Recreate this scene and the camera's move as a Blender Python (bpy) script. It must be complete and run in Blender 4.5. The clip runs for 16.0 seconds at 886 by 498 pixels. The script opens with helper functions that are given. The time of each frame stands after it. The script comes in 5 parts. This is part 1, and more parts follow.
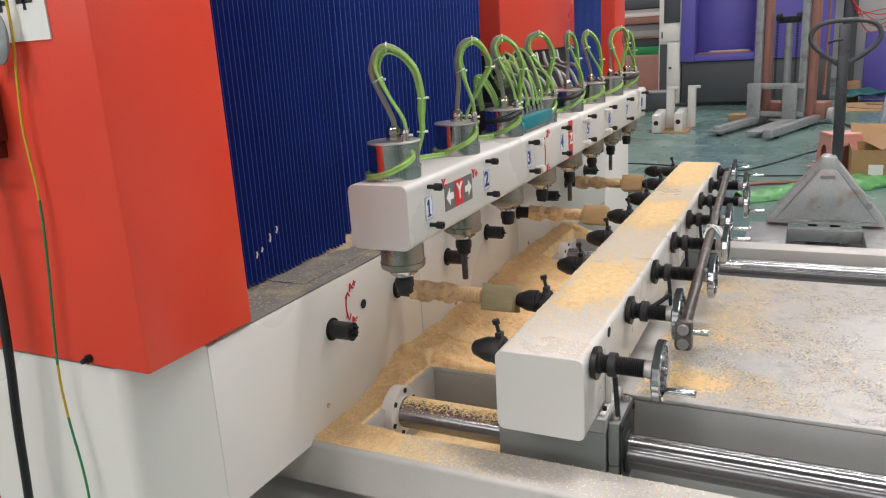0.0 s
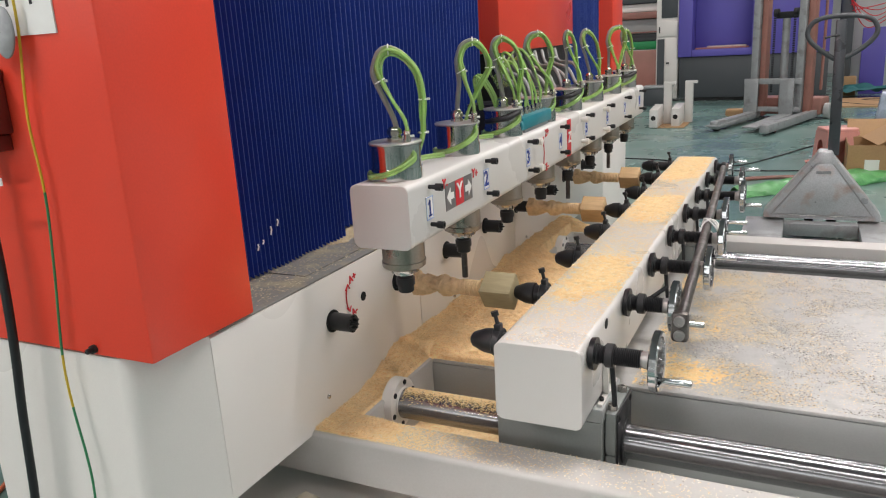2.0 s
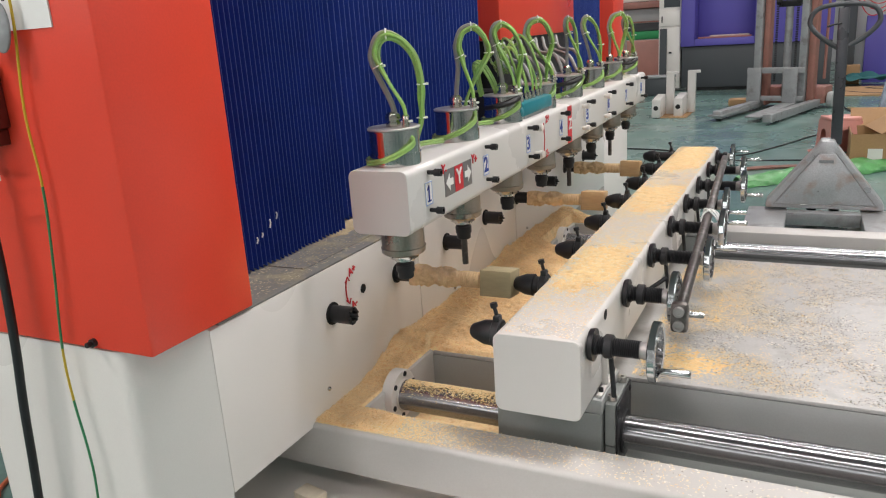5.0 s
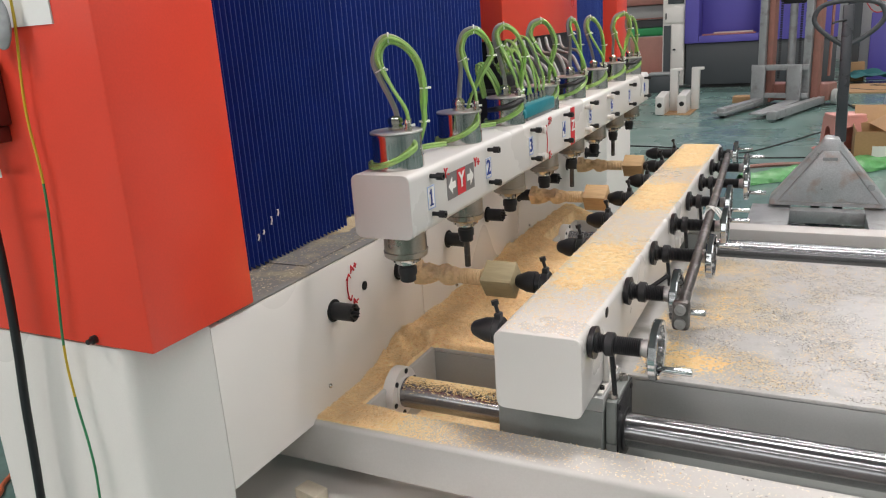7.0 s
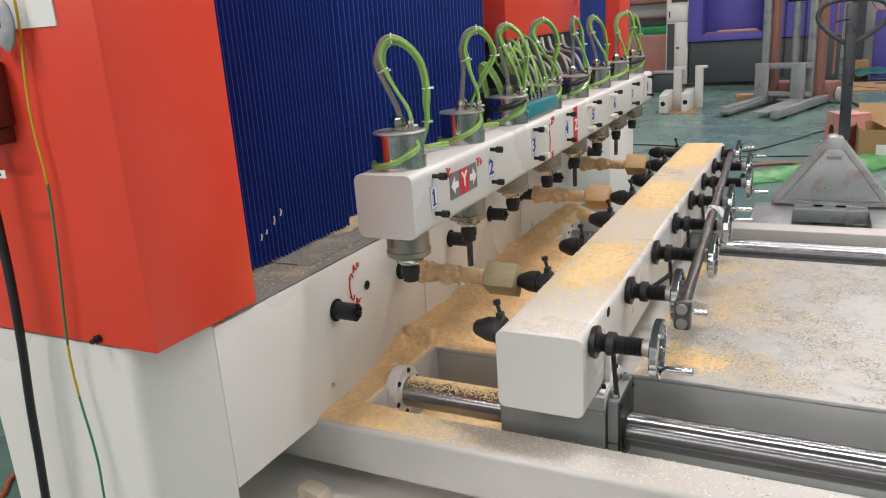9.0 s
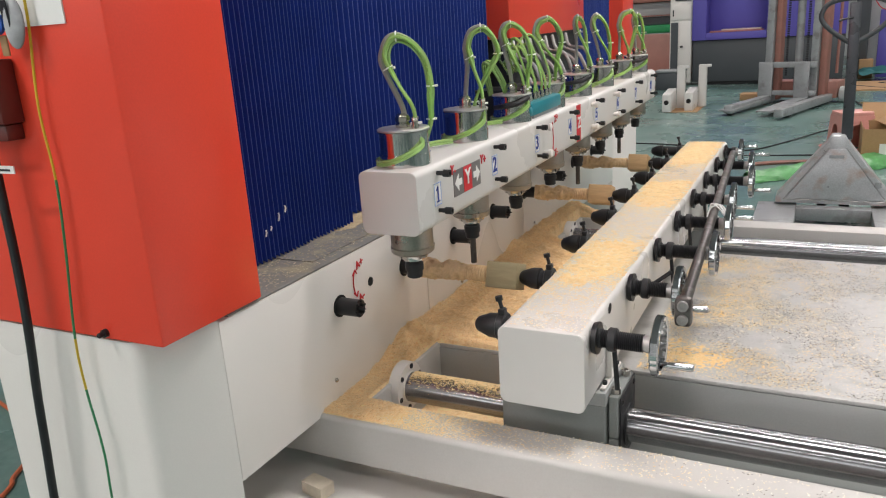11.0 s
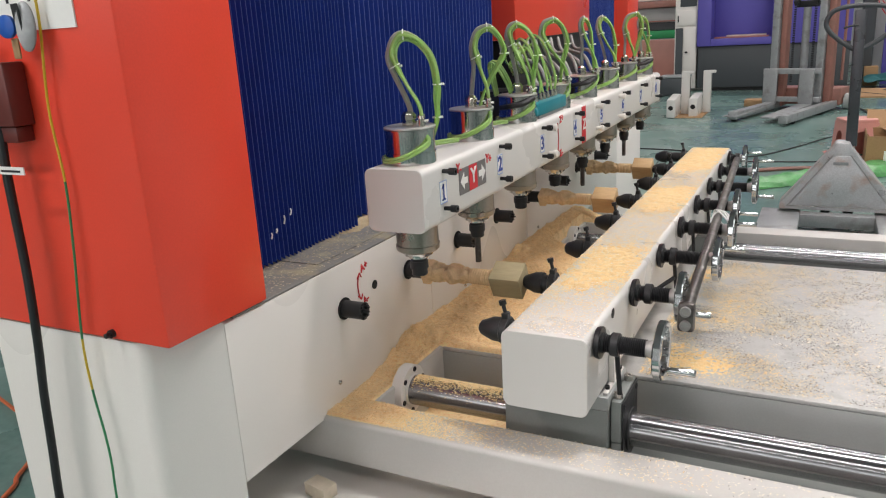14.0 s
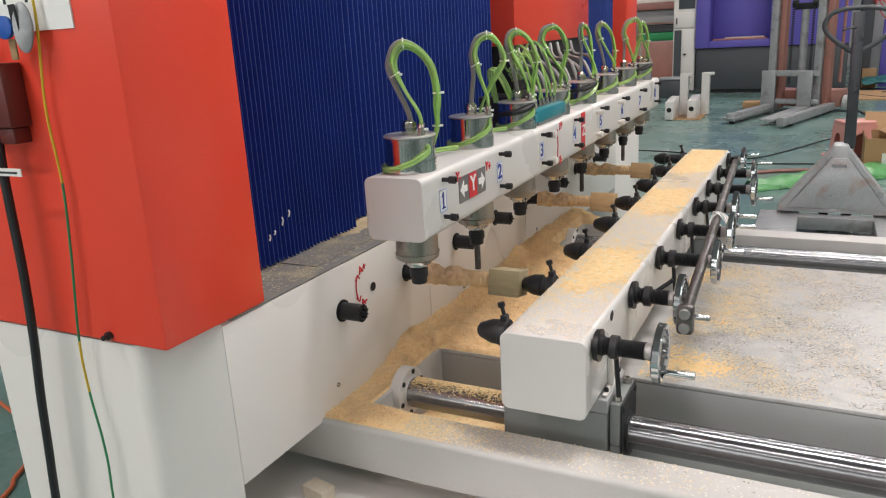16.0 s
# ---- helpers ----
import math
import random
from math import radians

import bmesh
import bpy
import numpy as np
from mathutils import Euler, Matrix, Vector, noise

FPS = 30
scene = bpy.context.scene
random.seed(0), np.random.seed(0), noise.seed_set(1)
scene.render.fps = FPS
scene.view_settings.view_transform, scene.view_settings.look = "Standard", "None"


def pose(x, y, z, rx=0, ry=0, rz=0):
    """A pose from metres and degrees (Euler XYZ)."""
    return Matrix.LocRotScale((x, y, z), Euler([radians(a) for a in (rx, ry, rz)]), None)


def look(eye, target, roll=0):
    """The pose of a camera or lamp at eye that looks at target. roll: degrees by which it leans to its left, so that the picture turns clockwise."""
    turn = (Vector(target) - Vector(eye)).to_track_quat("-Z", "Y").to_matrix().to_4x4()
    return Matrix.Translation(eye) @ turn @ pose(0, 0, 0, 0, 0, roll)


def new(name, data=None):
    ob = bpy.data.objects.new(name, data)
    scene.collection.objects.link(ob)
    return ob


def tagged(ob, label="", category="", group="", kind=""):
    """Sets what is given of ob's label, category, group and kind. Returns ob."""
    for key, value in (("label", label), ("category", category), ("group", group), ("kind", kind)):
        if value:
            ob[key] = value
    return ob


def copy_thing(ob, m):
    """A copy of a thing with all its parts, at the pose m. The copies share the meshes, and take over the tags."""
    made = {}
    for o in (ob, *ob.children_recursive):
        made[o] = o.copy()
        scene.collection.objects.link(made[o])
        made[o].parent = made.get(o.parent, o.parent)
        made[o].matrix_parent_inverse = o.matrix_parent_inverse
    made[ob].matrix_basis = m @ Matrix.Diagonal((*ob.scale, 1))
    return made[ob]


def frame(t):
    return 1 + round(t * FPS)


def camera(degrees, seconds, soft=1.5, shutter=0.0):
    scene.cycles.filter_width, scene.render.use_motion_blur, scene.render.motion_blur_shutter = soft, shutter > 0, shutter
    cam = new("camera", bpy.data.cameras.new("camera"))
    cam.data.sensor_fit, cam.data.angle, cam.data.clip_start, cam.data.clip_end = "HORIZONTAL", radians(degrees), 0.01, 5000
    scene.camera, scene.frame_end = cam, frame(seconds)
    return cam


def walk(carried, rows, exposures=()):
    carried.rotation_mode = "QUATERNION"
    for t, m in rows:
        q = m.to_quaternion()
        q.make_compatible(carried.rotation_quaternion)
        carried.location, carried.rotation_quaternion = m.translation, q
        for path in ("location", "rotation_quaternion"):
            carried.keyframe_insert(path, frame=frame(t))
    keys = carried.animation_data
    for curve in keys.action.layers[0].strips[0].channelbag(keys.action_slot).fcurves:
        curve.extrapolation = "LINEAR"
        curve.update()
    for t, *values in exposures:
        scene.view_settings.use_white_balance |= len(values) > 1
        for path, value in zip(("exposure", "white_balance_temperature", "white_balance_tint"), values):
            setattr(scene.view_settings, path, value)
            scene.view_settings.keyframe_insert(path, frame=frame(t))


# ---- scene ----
cam = camera(61.0, 16.0, soft=1.15)
PATH = [
    (0, (0.441, -1.061, 0.483), (-0.414, 0.672, -0.034), -3.4),
    (0.5, (0.44, -1.066, 0.483), (-0.413, 0.668, -0.034), -3.4),
    (1, (0.439, -1.073, 0.485), (-0.41, 0.661, -0.036), -3.3),
    (1.5, (0.442, -1.076, 0.485), (-0.406, 0.657, -0.041), -3.2),
    (2, (0.444, -1.077, 0.483), (-0.403, 0.655, -0.047), -3.3),
    (2.5, (0.448, -1.078, 0.484), (-0.398, 0.653, -0.051), -3.4),
    (3, (0.452, -1.077, 0.484), (-0.395, 0.654, -0.054), -3.5),
    (3.5, (0.452, -1.075, 0.485), (-0.395, 0.654, -0.057), -3.5),
    (4, (0.451, -1.076, 0.483), (-0.398, 0.651, -0.062), -3.6),
    (6.5, (0.453, -1.07, 0.483), (-0.406, 0.648, -0.074), -3.7),
    (7, (0.454, -1.071, 0.483), (-0.407, 0.646, -0.075), -3.7),
    (7.5, (0.455, -1.07, 0.484), (-0.407, 0.645, -0.077), -3.7),
    (8, (0.456, -1.069, 0.483), (-0.409, 0.645, -0.078), -3.8),
    (8.5, (0.458, -1.072, 0.484), (-0.41, 0.641, -0.075), -3.8),
    (9, (0.458, -1.073, 0.486), (-0.411, 0.639, -0.075), -3.8),
    (11.5, (0.464, -1.086, 0.486), (-0.413, 0.62, -0.079), -3.7),
    (12, (0.464, -1.087, 0.487), (-0.414, 0.618, -0.079), -3.7),
    (12.5, (0.465, -1.089, 0.487), (-0.414, 0.617, -0.075), -3.6),
    (13, (0.465, -1.089, 0.488), (-0.415, 0.617, -0.071), -3.5),
    (13.5, (0.466, -1.092, 0.488), (-0.417, 0.614, -0.067), -3.4),
    (14, (0.465, -1.092, 0.489), (-0.419, 0.615, -0.066), -3.3),
    (14.5, (0.463, -1.092, 0.488), (-0.42, 0.615, -0.065), -3.2),
    (15, (0.463, -1.093, 0.49), (-0.42, 0.614, -0.063), -3.2),
    (15.5, (0.462, -1.09, 0.49), (-0.419, 0.619, -0.062), -3.1),
    (16, (0.463, -1.089, 0.489), (-0.417, 0.62, -0.062), -3.2),
]
walk(cam, [(t, look(eye, target, roll)) for t, eye, target, roll in PATH])

# ---- world and light: a closed hall lit by rows of ceiling lamps ----
world = bpy.data.worlds.new("hall")
world.use_nodes = True
scene.world = world
world.node_tree.nodes["Background"].inputs[0].default_value = (0.75, 0.82, 0.9, 1)
world.node_tree.nodes["Background"].inputs[1].default_value = 0.25
scene.view_settings.exposure = 0.0
FLOOR = -0.72
ROOF = 3.9
LAMPS = [(-2.2, -5.4, 1.4), (1.8, -5.4, 0.18), (5.0, -5.4, 0.15), (-2.2, -2.4, 2.2), (1.8, -2.4, 0.4), (5.0, -2.4, 0.1), (1.0, 0.6, 1.45), (4.2, 0.6, 0.35), (1.0, 3.2, 1.1), (4.2, 3.2, 1.0)] + [(x, y, 0.95) for y in (6.5, 10.0, 13.5) for x in (-3.0, 1.0, 5.0)]
LAMP_WATTS = 58.0
# added fill panels, unseen, that brighten side faces: wall, centre along it, width, watts
FILL_PANELS = [("east", -1.5, 3.0, 9.0), ("east", 3.5, 3.0, 9.0), ("south", -3.6, 3.0, 40.0), ("south", 0.8, 3.0, 4.0)]


# ---- materials ----
def mat(name, base, rough=0.5, metal=0.0, var=0.08, scale=8.0, fine=90.0, bump=0.05, spec=0.5, stain=None,
        stain_amount=0.0, stain_scale=3.0, coat=0.0, detail=6.0, stretch=None, random_tint=0.0):
    """Paint, metal, wood or dust: colour varied at two scales, uneven gloss and fine relief."""
    m = bpy.data.materials.new(name)
    m.use_nodes = True
    nt = m.node_tree
    n, ln = nt.nodes, nt.links.new
    b = n["Principled BSDF"]
    tc = n.new("ShaderNodeTexCoord")
    mp = n.new("ShaderNodeMapping")
    if stretch:
        mp.inputs["Scale"].default_value = stretch
    ln(tc.outputs["Object"], mp.inputs["Vector"])
    big = n.new("ShaderNodeTexNoise")
    big.inputs["Scale"].default_value, big.inputs["Detail"].default_value = scale, detail
    small = n.new("ShaderNodeTexNoise")
    small.inputs["Scale"].default_value, small.inputs["Detail"].default_value = fine, 4
    ln(mp.outputs[0], big.inputs["Vector"])
    ln(mp.outputs[0], small.inputs["Vector"])
    add = n.new("ShaderNodeMath")
    add.operation = "ADD"
    ln(big.outputs["Fac"], add.inputs[0])
    ln(small.outputs["Fac"], add.inputs[1])
    mr = n.new("ShaderNodeMapRange")
    mr.inputs["From Min"].default_value, mr.inputs["From Max"].default_value = 0.6, 1.4
    mr.inputs["To Min"].default_value, mr.inputs["To Max"].default_value = 1 - var, 1 + var
    ln(add.outputs[0], mr.inputs["Value"])
    mul = n.new("ShaderNodeVectorMath")
    mul.operation = "SCALE"
    mul.inputs[0].default_value = base
    ln(mr.outputs[0], mul.inputs["Scale"])
    col = mul.outputs[0]
    if stain:
        sn = n.new("ShaderNodeTexNoise")
        sn.inputs["Scale"].default_value, sn.inputs["Detail"].default_value = stain_scale, 9
        ln(mp.outputs[0], sn.inputs["Vector"])
        ramp = n.new("ShaderNodeMapRange")
        ramp.inputs["From Min"].default_value, ramp.inputs["From Max"].default_value = 0.52, 0.68
        ramp.inputs["To Max"].default_value = stain_amount
        ln(sn.outputs["Fac"], ramp.inputs["Value"])
        mx = n.new("ShaderNodeMix")
        mx.data_type = "RGBA"
        ln(ramp.outputs[0], mx.inputs["Factor"])
        ln(col, mx.inputs["A"])
        mx.inputs["B"].default_value = (*stain, 1)
        col = mx.outputs["Result"]
    if random_tint:
        oi = n.new("ShaderNodeObjectInfo")
        r2 = n.new("ShaderNodeMapRange")
        r2.inputs["To Min"].default_value, r2.inputs["To Max"].default_value = 1 - random_tint, 1 + random_tint
        ln(oi.outputs["Random"], r2.inputs["Value"])
        m3 = n.new("ShaderNodeVectorMath")
        m3.operation = "SCALE"
        ln(col, m3.inputs[0])
        ln(r2.outputs[0], m3.inputs["Scale"])
        col = m3.outputs[0]
    ln(col, b.inputs["Base Color"])
    rr = n.new("ShaderNodeMapRange")
    rr.inputs["From Min"].default_value, rr.inputs["From Max"].default_value = 0.3, 0.7
    rr.inputs["To Min"].default_value, rr.inputs["To Max"].default_value = max(rough - 0.08, 0.02), min(rough + 0.1, 1)
    ln(big.outputs["Fac"], rr.inputs["Value"])
    ln(rr.outputs[0], b.inputs["Roughness"])
    b.inputs["Metallic"].default_value = metal
    b.inputs["Specular IOR Level"].default_value = spec
    b.inputs["Coat Weight"].default_value = coat
    if bump:
        bp = n.new("ShaderNodeBump")
        bp.inputs["Strength"].default_value, bp.inputs["Distance"].default_value = bump, 0.002
        ln(small.outputs["Fac"], bp.inputs["Height"])
        ln(bp.outputs[0], b.inputs["Normal"])
    return m


def ground(m):
    """Steel ground round its axis, x: highlights drawn out along it."""
    n, ln = m.node_tree.nodes, m.node_tree.links.new
    tg = n.new("ShaderNodeTangent")
    tg.direction_type, tg.axis = "RADIAL", "X"
    b = n["Principled BSDF"]
    ln(tg.outputs[0], b.inputs["Tangent"])
    n.remove(b.inputs["Roughness"].links[0].from_node)
    b.inputs["Roughness"].default_value = 0.27
    b.inputs["Anisotropic"].default_value = 0.97
    b.inputs["Anisotropic Rotation"].default_value = 0.25
    return m


def chip_mat(name, lo, hi):
    """Wood chips: each loose chip has its own tint."""
    m = bpy.data.materials.new(name)
    m.use_nodes = True
    n, ln = m.node_tree.nodes, m.node_tree.links.new
    g = n.new("ShaderNodeNewGeometry")
    mx = n.new("ShaderNodeMix")
    mx.data_type = "RGBA"
    mx.inputs["A"].default_value, mx.inputs["B"].default_value = (*lo, 1), (*hi, 1)
    ln(g.outputs["Random Per Island"], mx.inputs["Factor"])
    ln(mx.outputs["Result"], n["Principled BSDF"].inputs["Base Color"])
    n["Principled BSDF"].inputs["Roughness"].default_value = 0.85
    return m


def glow_mat(name, colour, strength):
    m = bpy.data.materials.new(name)
    m.use_nodes = True
    b = m.node_tree.nodes["Principled BSDF"]
    b.inputs["Base Color"].default_value = (0.8, 0.8, 0.8, 1)
    b.inputs["Emission Color"].default_value = (*colour, 1)
    b.inputs["Emission Strength"].default_value = strength
    return m


def hose_mat(name, base, trans):
    m = mat(name, base, 0.10, var=0.1, bump=0.0, scale=20)
    b = m.node_tree.nodes["Principled BSDF"]
    b.inputs["Transmission Weight"].default_value = trans
    b.inputs["IOR"].default_value = 1.35
    return m


WHITE = mat("white_powder_coat", (0.79, 0.752, 0.715), 0.33, var=0.03, scale=2, fine=500, bump=0.03, detail=1.0)
FRAMEW = mat("dusty_frame_paint", (0.53, 0.515, 0.495), 0.4, var=0.05, scale=9, fine=300, bump=0.04, stain=(0.52, 0.50, 0.47), stain_amount=0.3, stain_scale=30)
BEAMW = mat("white_enamel", (0.67, 0.65, 0.625), 0.3, var=0.02, scale=4, fine=400, bump=0.02, coat=0.2, stain=(0.66, 0.62, 0.56), stain_amount=0.25, stain_scale=9)
GREYP = mat("grey_machine_paint", (0.39, 0.40, 0.395), 0.42, var=0.06, scale=6, fine=300, bump=0.05)
BLOCKP = mat("dark_grey_block_paint", (0.25, 0.265, 0.255), 0.42, var=0.06, scale=6, fine=300, bump=0.05)
TABLE = mat("worn_white_table", (0.49, 0.485, 0.475), 0.42, var=0.12, scale=14, fine=240, bump=0.06, stain=(0.36, 0.36, 0.345), stain_amount=0.6, stain_scale=24)
RED = mat("red_enamel", (0.86, 0.064, 0.032), 0.34, var=0.05, scale=3, fine=300, bump=0.03, coat=0.08, stain=(0.70, 0.056, 0.026), stain_amount=0.35, stain_scale=2.2)
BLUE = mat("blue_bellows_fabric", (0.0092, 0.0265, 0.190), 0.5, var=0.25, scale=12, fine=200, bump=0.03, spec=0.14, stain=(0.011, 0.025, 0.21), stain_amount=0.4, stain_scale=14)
# paler blue for the pleat ridges: wear, and the light that fold edges catch
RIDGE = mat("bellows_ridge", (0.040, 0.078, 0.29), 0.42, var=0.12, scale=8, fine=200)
LEDGE = mat("dusty_grey_ledge", (0.21, 0.205, 0.195), 0.45, var=0.15, scale=20, fine=250, bump=0.25, stain=(0.42, 0.36, 0.24), stain_amount=0.8, stain_scale=14)
CHROME = mat("hard_chrome", (0.60, 0.61, 0.62), 0.10, 1.0, var=0.04, scale=30, bump=0.0)
RAILM = ground(mat("ground_rail_steel", (0.36, 0.36, 0.37), 0.27, 1.0, var=0.05, scale=30, bump=0.0))
TAGBLUE = mat("pale_blue_border", (0.30, 0.42, 0.72), 0.6, var=0.05)
STEEL = mat("brushed_steel", (0.50, 0.48, 0.45), 0.24, 1.0, var=0.08, scale=20, fine=300, bump=0.05)
SATIN = mat("satin_steel", (0.33, 0.295, 0.255), 0.31, 0.95, var=0.12, scale=18, fine=300, bump=0.05)
DULL = mat("dull_steel", (0.42, 0.41, 0.40), 0.45, 0.9, var=0.12, scale=25, fine=200, bump=0.1)
BLACK = mat("black_oxide_steel", (0.022, 0.022, 0.024), 0.42, 0.3, var=0.25, scale=30, fine=400, bump=0.1)
PIPE = mat("dark_steel_pipe", (0.10, 0.09, 0.085), 0.35, 0.8, var=0.3, scale=18, fine=200, bump=0.15, stain=(0.28, 0.27, 0.26), stain_amount=0.6, stain_scale=30)
HOLE = mat("dark_bore", (0.008, 0.008, 0.008), 0.8, var=0.1)
PAPER = mat("white_paper", (0.80, 0.79, 0.77), 0.7, var=0.02, bump=0.02)
INK = mat("black_ink", (0.02, 0.02, 0.025), 0.6, var=0.1)
BLUEINK = mat("blue_ink", (0.02, 0.05, 0.30), 0.6, var=0.1)
REDINK = mat("red_marker", (0.60, 0.02, 0.03), 0.5, var=0.1)
SIGNGREY = mat("sign_grey", (0.16, 0.15, 0.15), 0.4, var=0.05)
GREEN = hose_mat("green_air_tube", (0.68, 0.97, 0.38), 0.60)
POLISH = mat("polished_steel", (0.58, 0.57, 0.55), 0.11, 1.0, var=0.06, scale=20, fine=300, bump=0.02)
LIDM = mat("brushed_lid_steel", (0.66, 0.65, 0.63), 0.42, 0.9, var=0.08, scale=20, fine=300, bump=0.04)
GREYHOSE = mat("grey_cable", (0.30, 0.30, 0.29), 0.45, var=0.08, bump=0.1)
TEAL = mat("teal_manifold", (0.012, 0.21, 0.26), 0.35, var=0.06)
BRASS = mat("nickel_fitting", (0.62, 0.58, 0.50), 0.2, 1.0, var=0.08)
TIE = mat("white_nylon", (0.82, 0.82, 0.80), 0.4, var=0.02)
WOOD = mat("raw_green_pine", (0.38, 0.31, 0.18), 0.65, var=0.16, scale=14, fine=160, bump=0.15, stretch=(0.22, 1, 1), stain=(0.30, 0.25, 0.14), stain_amount=0.6, stain_scale=22, random_tint=0.05)
TAN = mat("raw_tan_pine", (0.56, 0.37, 0.19), 0.65, var=0.16, scale=14, fine=160, bump=0.15, stretch=(0.22, 1, 1), stain=(0.42, 0.25, 0.11), stain_amount=0.6, stain_scale=22, random_tint=0.05)
CARVED = mat("fresh_cut_pine", (0.80, 0.58, 0.34), 0.75, var=0.12, scale=40, fine=260, bump=0.3, stain=(0.56, 0.36, 0.18), stain_amount=0.45, stain_scale=60)
DUST = mat("sawdust", (0.98, 0.73, 0.41), 0.95, var=0.30, scale=30, fine=420, bump=0.9, spec=0.1, stain=(0.80, 0.48, 0.21), stain_amount=0.6, stain_scale=110)
FINE = mat("fine_yellow_dust", (0.86, 0.62, 0.32), 0.95, var=0.22, scale=60, fine=500, bump=0.7, spec=0.1, stain=(0.82, 0.70, 0.46), stain_amount=0.7, stain_scale=90)
CHIPS = chip_mat("wood_chips", (0.84, 0.57, 0.25), (0.95, 0.78, 0.46))
HEAPCHIPS = chip_mat("heap_chips", (0.80, 0.52, 0.24), (0.98, 0.80, 0.50))
FLAKES = chip_mat("pale_flakes", (0.74, 0.66, 0.50), (0.86, 0.82, 0.74))
GRIT = chip_mat("dark_grit", (0.03, 0.03, 0.03), (0.30, 0.27, 0.22))
FLOORM = mat("green_epoxy_floor", (0.128, 0.220, 0.200), 0.26, var=0.18, scale=1.2, fine=40, bump=0.05, stain=(0.27, 0.34, 0.325), stain_amount=0.55, stain_scale=1.6)
WALLM = mat("pale_hall_wall", (0.50, 0.505, 0.51), 0.7, var=0.06, scale=0.6, fine=20)
ROOFM = mat("hall_ceiling", (0.26, 0.265, 0.27), 0.8, var=0.08, scale=0.4, fine=10)
PURPLE = mat("purple_cabinet_paint", (0.115, 0.095, 0.42), 0.38, var=0.06, scale=2)
CHARCOAL = mat("charcoal_paint", (0.065, 0.072, 0.08), 0.45, var=0.08, scale=3)
ORANGE = mat("faded_orange_paint", (0.33, 0.15, 0.12), 0.45, var=0.15, scale=6, stain=(0.25, 0.14, 0.11), stain_amount=0.7, stain_scale=8)
GALV = mat("grey_truck_paint", (0.34, 0.35, 0.36), 0.42, 0.25, var=0.15, scale=9, fine=120, bump=0.1, stain=(0.19, 0.18, 0.17), stain_amount=0.7, stain_scale=10)
RUBBER = mat("black_rubber", (0.03, 0.03, 0.03), 0.6, var=0.2)
PINK = mat("pink_plastic", (0.74, 0.34, 0.30), 0.4, var=0.05)
CARD = mat("corrugated_card", (0.40, 0.24, 0.12), 0.8, var=0.1, scale=5)
FILM = mat("green_plastic_film", (0.11, 0.36, 0.12), 0.36, var=0.25, scale=9, fine=60, bump=0.6, stain=(0.30, 0.52, 0.30), stain_amount=0.6, stain_scale=12)
YELLOWWIRE = mat("yellow_sheath", (0.62, 0.42, 0.02), 0.4, var=0.1)
GREENWIRE = mat("green_sheath", (0.03, 0.22, 0.09), 0.4, var=0.1)
CABLEK = mat("black_cable_sheath", (0.014, 0.014, 0.016), 0.5, var=0.2)
MAROON = mat("dark_red_plastic", (0.12, 0.018, 0.014), 0.35, var=0.1)
BLUEP = mat("blue_plastic", (0.01, 0.09, 0.42), 0.4, var=0.05)
FILLGLOW = glow_mat("fill_panel_glow", (0.95, 0.98, 1.0), 1.2)
LAMPGLOW = glow_mat("lamp_diffuser", (0.95, 0.98, 1.0), 6.0)


# ---- mesh tools ----
def box(bm, x0, x1, y0, y1, z0, z1, bevel=0.0, seg=2, m=None):
    r = bmesh.ops.create_cube(bm, size=1.0)
    vs = r["verts"]
    bmesh.ops.scale(bm, verts=vs, vec=(x1 - x0, y1 - y0, z1 - z0))
    bmesh.ops.translate(bm, verts=vs, vec=((x0 + x1) / 2, (y0 + y1) / 2, (z0 + z1) / 2))
    es = list({e for v in vs for e in v.link_edges})
    if m is not None:
        bmesh.ops.transform(bm, matrix=m, verts=vs)
    if bevel:
        bmesh.ops.bevel(bm, geom=es, offset=bevel, segments=seg, profile=0.5, affect="EDGES")
    return bm


def frame_of(d):
    d = Vector(d).normalized()
    a = Vector((0, 0, 1)) if abs(d.z) < 0.9 else Vector((1, 0, 0))
    u = d.cross(a).normalized()
    return u, d.cross(u).normalized()


def lathe(bm, p, d, prof, seg=20, caps=True):
    """A turned form: prof lists (distance along d from p, radius)."""
    p, d = Vector(p), Vector(d).normalized()
    u, v = frame_of(d)
    rings = []
    for s, r in prof:
        rings.append([bm.verts.new(p + d * s + (u * math.cos(a) + v * math.sin(a)) * r) for a in [2 * math.pi * k / seg for k in range(seg)]])
    for a, b in zip(rings, rings[1:]):
        for k in range(seg):
            f = bm.faces.new((a[k], a[(k + 1) % seg], b[(k + 1) % seg], b[k]))
            f.smooth = True
    if caps:
        bm.faces.new(rings[0][::-1])
        bm.faces.new(rings[-1])
    return bm


def cyl(bm, p0, p1, r, r1=None, seg=16, chamfer=0.0):
    p0, p1 = Vector(p0), Vector(p1)
    L = (p1 - p0).length
    r1 = r if r1 is None else r1
    c = chamfer
    prof = [(0, r - c), (c, r), (L - c, r1), (L, r1 - c)] if c else [(0, r), (L, r1)]
    return lathe(bm, p0, p1 - p0, prof, seg)


